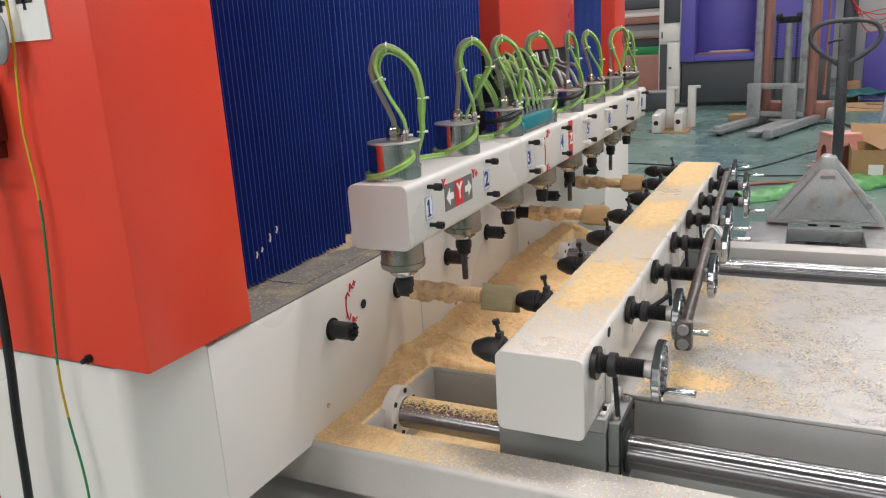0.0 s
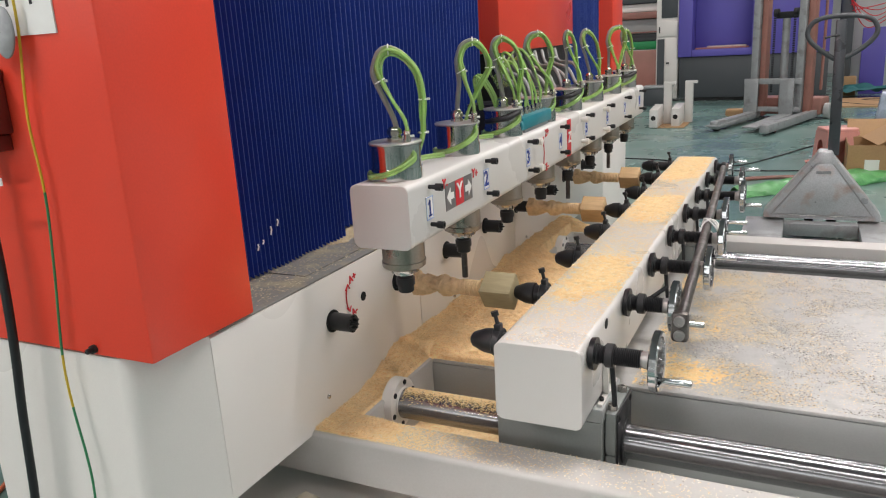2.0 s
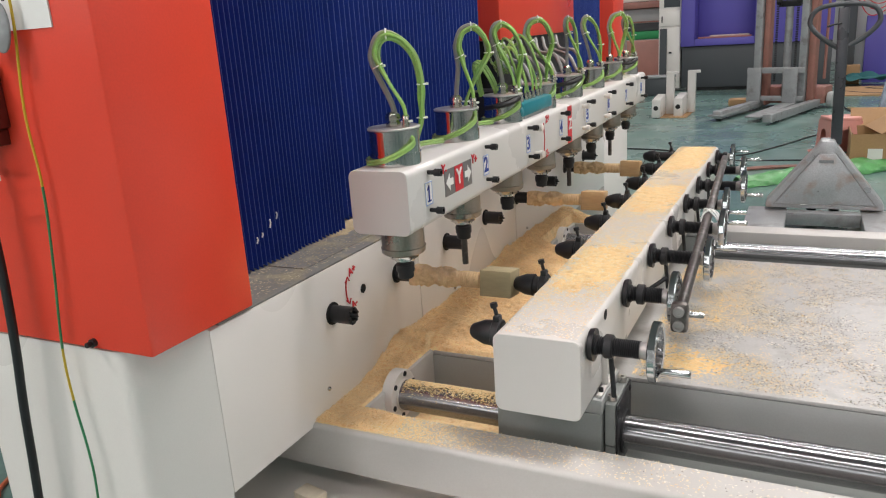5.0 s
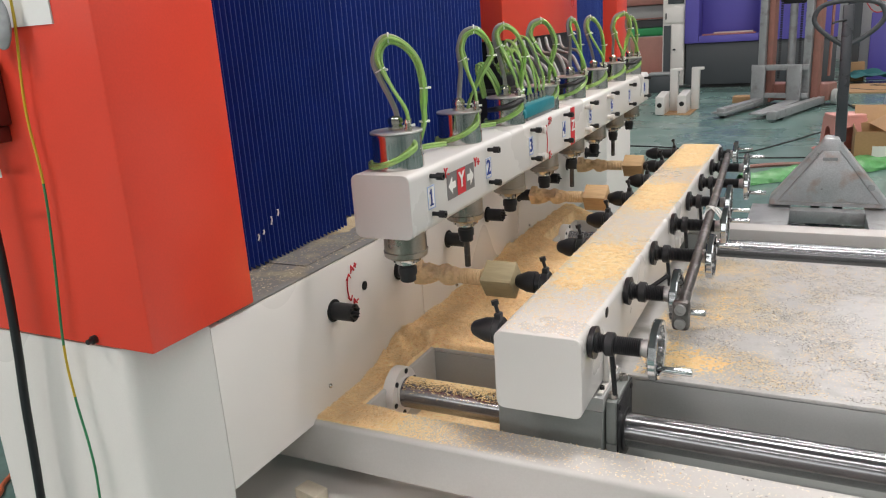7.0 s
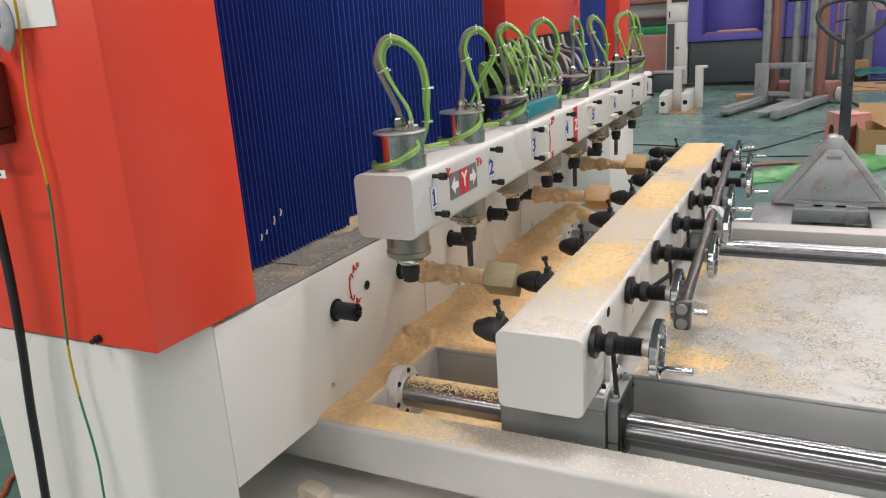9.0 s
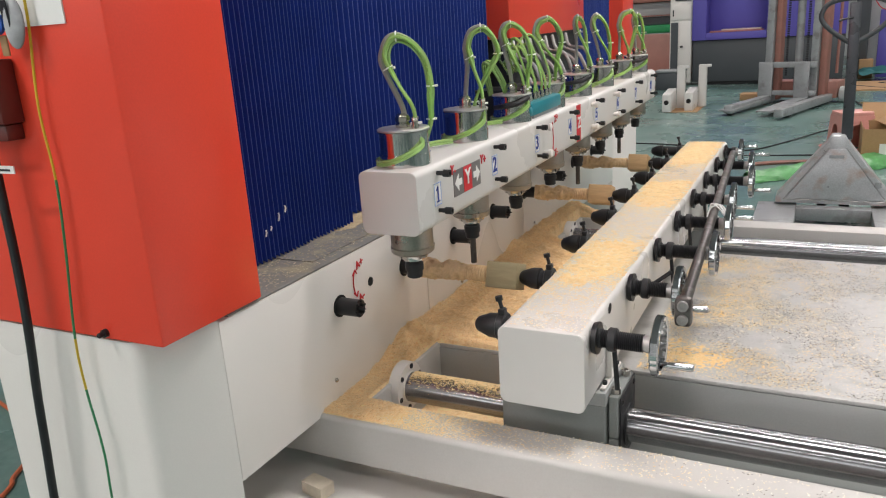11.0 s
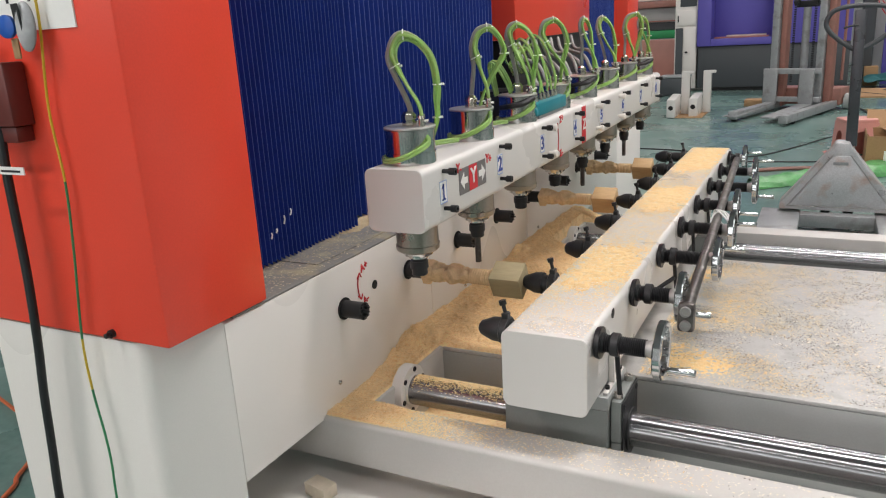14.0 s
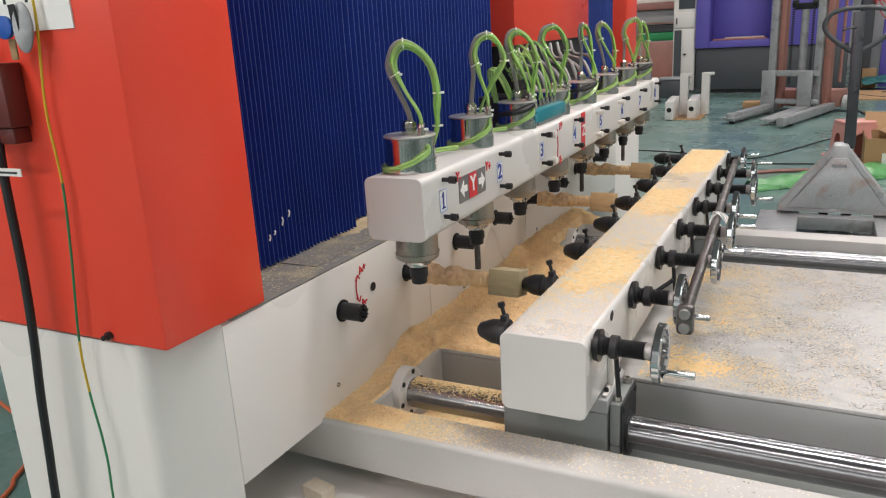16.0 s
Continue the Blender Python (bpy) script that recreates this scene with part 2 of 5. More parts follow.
def smooth_path(pts, n=8):
    """Catmull-Rom through pts."""
    P = [Vector(p) for p in pts]
    P = [2 * P[0] - P[1]] + P + [2 * P[-1] - P[-2]]
    out = []
    for i in range(1, len(P) - 2):
        for k in range(n):
            t = k / n
            a, b, c, d = P[i - 1:i + 3]
            out.append(0.5 * (2 * b + (c - a) * t + (2 * a - 5 * b + 4 * c - d) * t * t + (3 * b - a - 3 * c + d) * t ** 3))
    return out + [P[-2]]


def sweep(bm, pts, r, seg=8, closed=False):
    P = [Vector(p) for p in pts]
    n = len(P)
    up = None
    rings = []
    for i in range(n):
        d = (P[(i + 1) % n] - P[i - 1]) if closed else (P[min(i + 1, n - 1)] - P[max(i - 1, 0)])
        d.normalize()
        if up is None:
            up = frame_of(d)[0]
        up = (up - d * up.dot(d)).normalized()
        w = d.cross(up)
        rings.append([bm.verts.new(P[i] + (up * math.cos(a) + w * math.sin(a)) * r) for a in [2 * math.pi * k / seg for k in range(seg)]])
    pairs = list(zip(rings, rings[1:])) + ([(rings[-1], rings[0])] if closed else [])
    for a, b in pairs:
        for k in range(seg):
            f = bm.faces.new((a[k], a[(k + 1) % seg], b[(k + 1) % seg], b[k]))
            f.smooth = True
    if not closed:
        bm.faces.new(rings[0][::-1])
        bm.faces.new(rings[-1])
    return bm


def ring(bm, c, d, R, r, seg=28, sub=8):
    u, v = frame_of(d)
    c = Vector(c)
    return sweep(bm, [c + (u * math.cos(a) + v * math.sin(a)) * R for a in [2 * math.pi * k / seg for k in range(seg)]], r, sub, True)


def prism(bm, poly, axis, a0, a1, bevel=0.0):
    """A straight solid over a polygon; axis 'x', 'y' or 'z' is its length."""
    def at(p, w):
        return {"x": (w, p[0], p[1]), "y": (p[0], w, p[1]), "z": (p[0], p[1], w)}[axis]
    a = [bm.verts.new(at(p, a0)) for p in poly]
    b = [bm.verts.new(at(p, a1)) for p in poly]
    k = len(poly)
    fs = [bm.faces.new(a), bm.faces.new(b[::-1])]
    for i in range(k):
        fs.append(bm.faces.new((a[i], b[i], b[(i + 1) % k], a[(i + 1) % k])))
    bmesh.ops.recalc_face_normals(bm, faces=fs)
    if bevel:
        bmesh.ops.bevel(bm, geom=list({e for f in fs for e in f.edges}), offset=bevel, segments=2, profile=0.5, affect="EDGES")
    return bm


def tube_beam(bm, x0, x1, z0, z1, y0, y1, r, n=5):
    """A hollow-section beam along y: rounded long edges, crisp ends."""
    poly = []
    for cx, cz, a0 in ((x1 - r, z1 - r, 0), (x0 + r, z1 - r, 90), (x0 + r, z0 + r, 180), (x1 - r, z0 + r, 270)):
        poly += [(cx + r * math.cos(radians(a0 + 90 * k / n)), cz + r * math.sin(radians(a0 + 90 * k / n))) for k in range(n + 1)]
    lo = [bm.verts.new((x, y0 + 0.0012, z)) for x, z in poly]
    mx, mz = (x0 + x1) / 2, (z0 + z1) / 2
    cap = [bm.verts.new((mx + (x - mx) * 0.985, y0, mz + (z - mz) * 0.985)) for x, z in poly]
    hi = [bm.verts.new((x, y1, z)) for x, z in poly]
    k = len(poly)
    bm.faces.new(cap)
    bm.faces.new(hi[::-1])
    for i in range(k):
        q = (i + 1) % k
        bm.faces.new((cap[i], lo[i], lo[q], cap[q]))
        bm.faces.new((lo[i], hi[i], hi[q], lo[q])).smooth = True
    return bm


def finish(bm, name, material):
    bmesh.ops.recalc_face_normals(bm, faces=bm.faces)
    me = bpy.data.meshes.new(name)
    bm.to_mesh(me)
    bm.free()
    me.set_sharp_from_angle(angle=radians(38))
    for mm in (material if isinstance(material, (list, tuple)) else [material]):
        me.materials.append(mm)
    return me


def part(name, bm, material, parent=None, label="", base=None):
    me = bm if isinstance(bm, bpy.types.Mesh) else finish(bm, name, material)
    ob = new(name, me)
    if parent is not None:
        ob.parent = parent
    if base is not None:
        ob.matrix_basis = base
    if label:
        ob["label"] = label
    return ob


def thing(name, label, category, at=(0, 0, 0), group="", kind=""):
    e = new(name)
    e.empty_display_size = 0.05
    e.location = at
    return tagged(e, label, category, group, kind)


def solo(name, bm, material, label, category, group="", kind="", base=None):
    return tagged(part(name, bm, material, None, "", base), label, category, group, kind)


def B():
    return bmesh.new()


def letters(text, size, extrude=0.0006):
    cu = bpy.data.curves.new("letters", "FONT")
    cu.body, cu.size, cu.extrude, cu.align_x, cu.align_y = text, size, extrude, "CENTER", "CENTER"
    cu.resolution_u, cu.offset = 3, size * 0.022
    ob = bpy.data.objects.new("letters", cu)
    me = bpy.data.meshes.new_from_object(ob)
    bpy.data.objects.remove(ob)
    return me


# lettering on a face that looks towards +x (reading direction +y)
FACE_X = Matrix(((0, 0, 1, 0), (1, 0, 0, 0), (0, 1, 0, 0), (0, 0, 0, 1)))


def chips(name, count, place, material, size, parent=None, label="", category="", base=None, tilt=0.6):
    """Loose flakes: small bent quads lying where place() puts them (x, y, z)."""
    rng = np.random.default_rng(len(name) * 7 + count)
    V, F = [], []
    for _ in range(count):
        p = place(rng)
        if p is None:
            continue
        a = rng.uniform(0, 6.283)
        l, w = size * rng.uniform(0.5, 1.5), size * rng.uniform(0.25, 0.6)
        c, s = math.cos(a), math.sin(a)
        t1, t2 = rng.uniform(-0.35, 0.35, 2)
        k = len(V)
        for u, v, h in ((-l, -w, t1 * l), (l, -w, -t1 * l * 0.4), (l, w, t2 * l), (-l, w, 0)):
            V.append((p[0] + u * c - v * s, p[1] + u * s + v * c, p[2] + 0.0006 + abs(h) * tilt))
        F.append((k, k + 1, k + 2, k + 3))
    me = bpy.data.meshes.new(name)
    me.from_pydata(V, [], F)
    me.materials.append(material)
    ob = part(name, me, material, parent, label)
    ob["kind"] = "stuff"
    if category:
        ob["category"] = category
    return ob


def heap(name, x0, x1, y0, y1, step, height, material, label, category, floor=0.0005):
    """A layer of dust: a grid lifted by height(x, y), left open where it is not above floor."""
    nx, ny = int((x1 - x0) / step) + 1, int((y1 - y0) / step) + 1
    H = [[height(x0 + i * step, y0 + j * step) for j in range(ny)] for i in range(nx)]
    idx, V, F = {}, [], []
    for i in range(nx - 1):
        for j in range(ny - 1):
            q = [(i, j), (i + 1, j), (i + 1, j + 1), (i, j + 1)]
            if all(H[a][b][1] <= floor for a, b in q):
                continue
            f = []
            for a, b in q:
                if (a, b) not in idx:
                    idx[a, b] = len(V)
                    z, h = H[a][b]
                    V.append((x0 + a * step, y0 + b * step, z + max(h, -0.002)))
                f.append(idx[a, b])
            F.append(f)
    me = bpy.data.meshes.new(name)
    me.from_pydata(V, [], F)
    me.polygons.foreach_set("use_smooth", [True] * len(F))
    me.materials.append(material)
    ob = new(name, me)
    return tagged(ob, label, category, kind="stuff")


def nz(x, y, s, o=0.0):
    return noise.noise(Vector((x * s, y * s, o)))


# ---- the hall ----
X0, X1, Y0, Y1 = -9.0, 8.0, -7.0, 19.0
solo("floor", box(B(), X0, X1, Y0, Y1, FLOOR - 0.1, FLOOR), FLOORM, "worn green epoxy workshop floor with scuffs and pale patches", "floor", kind="structure")
solo("ceiling", box(B(), X0, X1, Y0, Y1, ROOF, ROOF + 0.1), ROOFM, "pale sheet ceiling of the factory hall", "ceiling", kind="structure")
for nm, b in (("wall_north", (X0, X1, Y1, Y1 + 0.15)), ("wall_south", (X0, X1, Y0 - 0.15, Y0)), ("wall_west", (X0 - 0.15, X0, Y0, Y1)), ("wall_east", (X1, X1 + 0.15, Y0, Y1))):
    solo(nm, box(B(), *b, FLOOR - 0.1, ROOF + 0.1), WALLM, "plain pale painted factory hall wall", "wall", kind="structure")


def ceiling_lamp():
    t = thing("ceiling_lamp", "long white ceiling lamp with a bright diffuser", "lamp", group="ceiling lamps")
    part("housing", box(B(), -0.7, 0.7, -0.13, 0.13, 0.03, 0.09, 0.01), WHITE, t)
    part("diffuser", box(B(), -0.68, 0.68, -0.11, 0.11, 0.0, 0.028, 0.006), LAMPGLOW, t)
    return t


first = ceiling_lamp()
for k, (lx, ly, share) in enumerate(LAMPS):
    m = pose(lx, ly, ROOF - 0.092)
    if k == 0:
        first.matrix_basis = m
    else:
        copy_thing(first, m)
    ld = bpy.data.lights.new("lamp_light", "AREA")
    ld.shape, ld.size, ld.size_y, ld.energy, ld.color = "RECTANGLE", 1.4, 0.18, LAMP_WATTS * share, (1.0, 0.937, 0.905)
    lo = new("lamp_light", ld)
    lo.matrix_world = pose(lx, ly, ROOF - 0.11)

# unseen glowing panels, added as fill light low on the east and south walls
for k, (side, c, w, watts) in enumerate(FILL_PANELS):
    if side == "east":
        b, turn_, at = (X1 - 0.03, X1 - 0.001, c - w / 2, c + w / 2, 0.5, 2.3), (0, 90, 0), (X1 - 0.05, c, 1.4)
    else:
        b, turn_, at = (c - w / 2, c + w / 2, Y0 + 0.001, Y0 + 0.03, 0.5, 2.3), (90, 0, 0), (c, Y0 + 0.05, 1.4)
    solo("window_%d" % (k + 1), box(B(), *b, 0.004), FILLGLOW, "wide glowing fill light panel added to the hall wall, unseen", "window", kind="structure")
    wd = bpy.data.lights.new("window_light", "AREA")
    wd.shape, wd.size, wd.size_y, wd.energy, wd.color = "RECTANGLE", (1.8 if side == "east" else w), (w if side == "east" else 1.8), watts, (1.0, 0.97, 0.95)
    wo = new("window_light", wd)
    wo.matrix_world = pose(*at, *turn_)

# ---- the lathe: base, panel, cabinets ----
ST = [0.05 + 0.259 * i for i in range(8)]   # the stations along the machine
AX = -0.022                                 # height of the turning axis
XP = -0.352                                 # face of the headstock panel
ZT = -0.207                                 # top of frame and table
WORK = (1, 4, 6)                            # stations that hold a blank

lathe_body = thing("wood_lathe", "white and red multi-spindle wood carving lathe on the workshop floor", "lathe", (-0.5, 1.0, FLOOR))


def base_part(name, bm, material, label=""):
    ob = part(name, bm, material, lathe_body, label)
    ob.location = (0.5, -1.0, -FLOOR)
    return ob


# column under the near cabinet: a folded sheet with a soft front corner
corner = [(-0.43 + 0.03 * math.sin(a), -0.355 - 0.03 * math.cos(a)) for a in [radians(6 * k) for k in range(11)]]
base_part("column", prism(B(), [(-0.755, -0.25), (-0.755, -0.385)] + corner + [(-0.3525, -0.2735), (-0.40, -0.25)], "z", FLOOR, 0.072), WHITE, "white folded sheet steel column")
for y0, y1 in ((-0.272, 0.4135), (0.4160, 1.0705), (1.0740, 2.21)):
    base_part("headstock_panel", box(B(), XP - 0.02, XP, y0, y1, -0.215, 0.068, 0.0015), WHITE, "white sheet steel front panel with a fine seam")
base_part("top_ledge", box(B(), -0.80, XP - 0.001, -0.25, 2.21, 0.0685, 0.073, 0.0015), LEDGE, "grey ledge under the bellows, thick with dust")
base_part("inner_body", box(B(), -0.80, XP - 0.025, -0.20, 2.20, -0.203, 0.065), WHITE)
base_part("ledge_edge", prism(B(), [(XP - 0.16, 0.0735), (XP - 0.03, 0.0735), (XP - 0.03, 0.0755), (XP - 0.16, 0.0755)], "y", 0.02, 2.18), LEDGE)
# near cabinet and far column, red
base_part("near_cabinet", box(B(), -1.10, -0.346, -0.39, -0.173, 0.0755, 1.55, 0.004), RED, "red enamelled sheet steel cabinet")
base_part("far_cabinet", box(B(), -0.90, -0.385, 2.53, 2.74, 0.0755, 1.55, 0.004), RED, "red enamelled sheet steel cabinet")
base_part("far_column", box(B(), -0.80, -0.36, 2.24, 2.72, FLOOR, 0.06, 0.004), WHITE)
base_part("back_plate", box(B(), -0.95, -0.75, -0.17, 2.5, 0.08, 1.5), WHITE)


def bellows(y0, y1, x, z0, z1, pitch=0.0125, depth=0.012, slant=0.0):
    """A pleated curtain: sharp folds along y with a worn bead on each ridge, its paler blue also standing for light on
    the fold edges, the lower hem uneven; slant draws its far end out.
    """
    bm = B()
    cols = []
    for i in range(int((y1 - y0) / pitch)):
        y = y0 + i * pitch + 0.0012 * nz(i * 0.37, 0, 1.0, 5)
        xx = x + 0.004 * nz(y, 0, 9) + slant * (y - y0) / (y1 - y0)
        lo = z0 + 0.003 * nz(y, 0, 25, 3)
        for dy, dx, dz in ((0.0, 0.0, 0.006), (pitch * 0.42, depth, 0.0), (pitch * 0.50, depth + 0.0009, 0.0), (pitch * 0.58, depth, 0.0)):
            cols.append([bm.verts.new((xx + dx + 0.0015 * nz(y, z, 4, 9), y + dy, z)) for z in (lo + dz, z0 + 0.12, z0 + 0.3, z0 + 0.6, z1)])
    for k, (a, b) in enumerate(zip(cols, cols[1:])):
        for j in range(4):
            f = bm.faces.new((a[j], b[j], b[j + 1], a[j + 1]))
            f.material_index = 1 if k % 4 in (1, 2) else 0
    return bm


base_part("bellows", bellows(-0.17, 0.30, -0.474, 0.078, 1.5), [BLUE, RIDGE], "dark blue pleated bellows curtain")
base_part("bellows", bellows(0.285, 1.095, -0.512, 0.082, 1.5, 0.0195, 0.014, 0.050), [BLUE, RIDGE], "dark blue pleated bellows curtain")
for k, (y, z, h) in enumerate(((-0.012, 0.128, 0.012), (0.004, 0.136, 0.008), (0.030, 0.148, 0.016), (0.052, 0.160, 0.013))):
    base_part("chalk_mark", sweep(B(), [(-0.4595, y, z), (-0.4590, y + 0.003, z + h * 0.6), (-0.4595, y + 0.002, z + h)], 0.0016, 5), TIE)
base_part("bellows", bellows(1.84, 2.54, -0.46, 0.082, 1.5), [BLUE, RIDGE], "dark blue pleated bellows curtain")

# base frame and table



def frame_front():
    bm = B()
    box(bm, -0.60, 1.9, -0.052, 0.038, -0.300, ZT, 0.009, 4)
    return bm


base_part("front_rail", frame_front(), FRAMEW, "white steel frame member dusted with chips")
base_part("side_rail", box(B(), XP - 0.03, -0.286, 0.038, 1.62, -0.40, ZT - 0.0005, 0.004), FRAMEW)
base_part("table_plate", box(B(), -0.2855, 1.9, 0.326, 1.18, -0.217, ZT, 0.004), TABLE, "worn white table plate strewn with chips")
# this grey holds both the paint tone and the shade of the recess
base_part("table_apron", box(B(), -0.294, 1.9, 0.3275, 1.178, -0.352, -0.2175, 0.002), GREYP, "grey painted side of the table, recess shade in its colour")
base_part("back_rail", box(B(), -0.60, 1.9, 1.50, 1.585, -0.33, ZT, 0.006), FRAMEW)
base_part("well_floor", box(B(), -0.294, 1.9, 0.03, 1.55, -0.40, -0.352), BLOCKP)
base_part("undertray", box(B(), -0.80, 1.2, -0.245, 0.03, -0.345, -0.340, 0.001), WHITE, "thin white sheet tray under the frame")
for lx in (0.4, 1.7):
    for ly in (0.0, 1.54):
        base_part("foot", box(B(), lx - 0.05, lx + 0.05, ly - 0.04, ly + 0.04, FLOOR, -0.30, 0.004), WHITE)
base_part("tray_support", box(B(), -0.05, 0.05, -0.20, 0.02, FLOOR, -0.345, 0.003), WHITE)
RAILS = ((0.155, 0.031), (1.34, 0.031))
RZ = -0.232
for ry, rr in RAILS:
    base_part("guide_rail", lathe(B(), (-0.295, ry, RZ), (1, 0, 0), [(0, rr), (2.1, rr)], 48), RAILM, "polished round chrome guide rail")
    bm = B()
    lathe(bm, (-0.294, ry, RZ), (1, 0, 0), [(0, 0.052), (0.023, 0.052), (0.024, 0.051), (0.024, 0.034), (0.028, 0.033)], 44)
    base_part("flange", bm, WHITE, "round white bolted flange")
    for a in range(6):
        c = (-0.270, ry + 0.0435 * math.cos(a * 1.047 + 0.3), RZ + 0.0435 * math.sin(a * 1.047 + 0.3))
        base_part("flange_bolt", lathe(B(), c, (1, 0, 0), [(0, 0.0055), (0.002, 0.0055), (0.002, 0.003), (0.0005, 0.003)], 12), BLACK)

# fittings of the panel: bores, chucks, marks
bm = B()
lathe(bm, (XP + 0.0005, 0.165, -0.010), (1, 0, 0), [(0, 0.0095), (0.001, 0.0095)], 20)
base_part("bore", bm, HOLE)
for by, bz in ((0.011, -0.163), (1.17, -0.142), (0.60, -0.155)):
    base_part("panel_screw", lathe(B(), (XP, by, bz), (1, 0, 0), [(0, 0.0045), (0.003, 0.0045), (0.005, 0.002)], 12), STEEL)


def driver(i):
    """The driven chuck in the panel, with a toothed rim."""
    y = ST[i]
    bm = B()
    lathe(bm, (XP + 0.0006, y, AX), (1, 0, 0), [(0, 0.0222), (0.002, 0.0222), (0.002, 0.016), (0.003, 0.016)], 24)
    base_part("chuck_bore", bm, HOLE)
    bm = B()
    lathe(bm, (XP + 0.001, y, AX), (1, 0, 0), [(0, 0.0172), (0.044, 0.0172), (0.046, 0.0178), (0.046, 0.011), (0.040, 0.010)], 24)
    for k in range(6):
        a = k * 1.047 + 0.2
        c = Vector((XP + 0.051, y + 0.0142 * math.cos(a), AX + 0.0142 * math.sin(a)))
        box(bm, c.x - 0.008, c.x - 0.001, c.y - 0.0030, c.y + 0.0030, c.z - 0.0022, c.z + 0.0022, 0.0010, 1)
    lathe(bm, (XP + 0.03, y, AX), (1, 0, 0), [(0, 0.004), (0.022, 0.004), (0.030, 0.0005)], 10)
    base_part("driver_chuck", bm, BLACK, "black toothed driver chuck")


for i in range(8):
    driver(i)
# hand-drawn red marks by the first chuck
arc = [(XP + 0.0012, 0.118 - 0.016 * math.sin(a), 0.004 - 0.031 * math.cos(a)) for a in [radians(25 + 13 * k) for k in range(11)]]
bm = B()
sweep(bm, arc, 0.0014, 5)
for s, p in ((1, arc[-1]), (-1, arc[0])):
    for dy in (-0.010, 0.006):
        sweep(bm, [p, (p[0], p[1] + dy, p[2] - s * 0.010)], 0.0013, 5)
base_part("marker_arrow", bm, REDINK, "red hand-drawn arrow")
for txt, y, z in (("A+", 0.130, 0.040), ("A-", 0.128, -0.030)):
    me = letters(txt, 0.022)
    me.materials.clear()
    me.materials.append(REDINK)
    ob = part("lettering", me, REDINK, lathe_body)
    ob.matrix_basis = Matrix.Translation((0.5 + XP + 0.001, y - 1.0, z - FLOOR)) @ FACE_X @ pose(0, 0, 0, 0, 0, 14)

# near cabinet fittings
base_part("notice", box(B(), -0.62, -0.414, -0.3925, -0.3902, 0.521, 0.70), PAPER, "white paper notice with black writing")
bm = B()
for k in range(4):
    x = -0.60 + k * 0.045
    box(bm, x, x + 0.030, -0.3932, -0.3926, 0.566, 0.572)
    box(bm, x + 0.012, x + 0.017, -0.3932, -0.3926, 0.558, 0.592)
    box(bm, x + 0.003, x + 0.027, -0.3932, -0.3926, 0.580, 0.585)
base_part("writing_bars", bm, INK)
base_part("cabinet_bolt", lathe(B(), (-0.458, -0.39, 0.086), (0, -1, 0), [(0, 0.0065), (0.006, 0.0065), (0.006, 0.004), (0.014, 0.004), (0.015, 0.003)], 12), BLACK)

# ---- tailstock carriage ----
tail = thing("tailstock_beam", "long white tailstock beam dusted with yellow chips on chrome rails", "tailstock", (0.075, 1.0, -0.15))


def tail_part(name, bm, material, parent=None, label=""):
    ob = part(name, bm, material, parent or tail, label)
    if parent is None:
        ob.location = (-0.075, -1.0, 0.15)
    return ob


tail_part("beam", tube_beam(B(), 0, 0.15, -0.1405, 0, 0, 1.965, 0.0135), BEAMW, label="white enamelled square steel beam")
for ry, rr in RAILS:
    bm = B()
    box(bm, -0.033, 0.161, ry - 0.070, ry + 0.062, -0.290, -0.168, 0.003)
    tail_part("bearing_block", bm, BLOCKP, label="grey painted bearing block")
    tail_part("top_plate", box(B(), -0.034, 0.163, ry - 0.071, ry + 0.064, -0.1675, -0.1410, 0.0025), GREYP, label="pale grey mounting plate")
    bm = B()
    box(bm, 0.1635, 0.183, ry - 0.058, ry + 0.056, -0.2340, -0.152, 0.004)
    box(bm, 0.1635, 0.183, ry - 0.058, ry + 0.056, -0.290, -0.2352, 0.004)
    tail_part("end_cap", bm, BLOCKP, label="split grey end cap with a dark joint")
    tail_part("gasket", box(B(), 0.1832, 0.1862, ry - 0.056, ry + 0.054, -0.288, -0.154, 0.001), BLACK, label="black gasket plate")
    tail_part("seal_ring", lathe(B(), (0.1864, ry, RZ), (1, 0, 0), [(0, 0.040), (0.003, 0.040), (0.004, 0.038), (0.004, 0.0315)], 36), BLACK, label="black wiper seal round the rail")
    for by in (-0.052, 0.046):
        tail_part("bolt", lathe(B(), (0.1735, ry + by * 0.78, -0.1521), (0, 0, 1), [(0, 0.0085), (0.010, 0.0085), (0.011, 0.0075), (0.011, 0.0042), (0.005, 0.0042)], 16), STEEL)
        for bz in (-0.165, -0.275):
            tail_part("bolt", lathe(B(), (0.1863, ry + by * 0.9, bz), (1, 0, 0), [(0, 0.0055), (0.002, 0.0055), (0.002, 0.003), (0.0005, 0.003)], 12), BLACK)
    bm = B()
    box(bm, 0.1505, 0.1600, ry - 0.062, ry + 0.056, -0.1408, -0.1350, 0.002)
    prism(bm, [(0.1505, -0.1350), (0.1605, -0.1350), (0.1605, -0.100), (0.1570, -0.070), (0.1505, -0.062)], "y", ry - 0.020, ry - 0.013, 0.0015)
    prism(bm, [(0.1505, -0.1350), (0.1605, -0.1350), (0.1605, -0.100), (0.1570, -0.070), (0.1505, -0.062)], "y", ry + 0.022, ry + 0.029, 0.0015)
    tail_part("mounting_bracket", bm, WHITE, label="white gusset bracket under the beam")
    for sy in (-0.046, 0.042):
        tail_part("block_bolt", lathe(B(), (0.1552, ry + sy, -0.1350), (0, 0, 1), [(0, 0.0042), (0.006, 0.0042), (0.006, 0.0024), (0.003, 0.0024)], 12), BLACK)
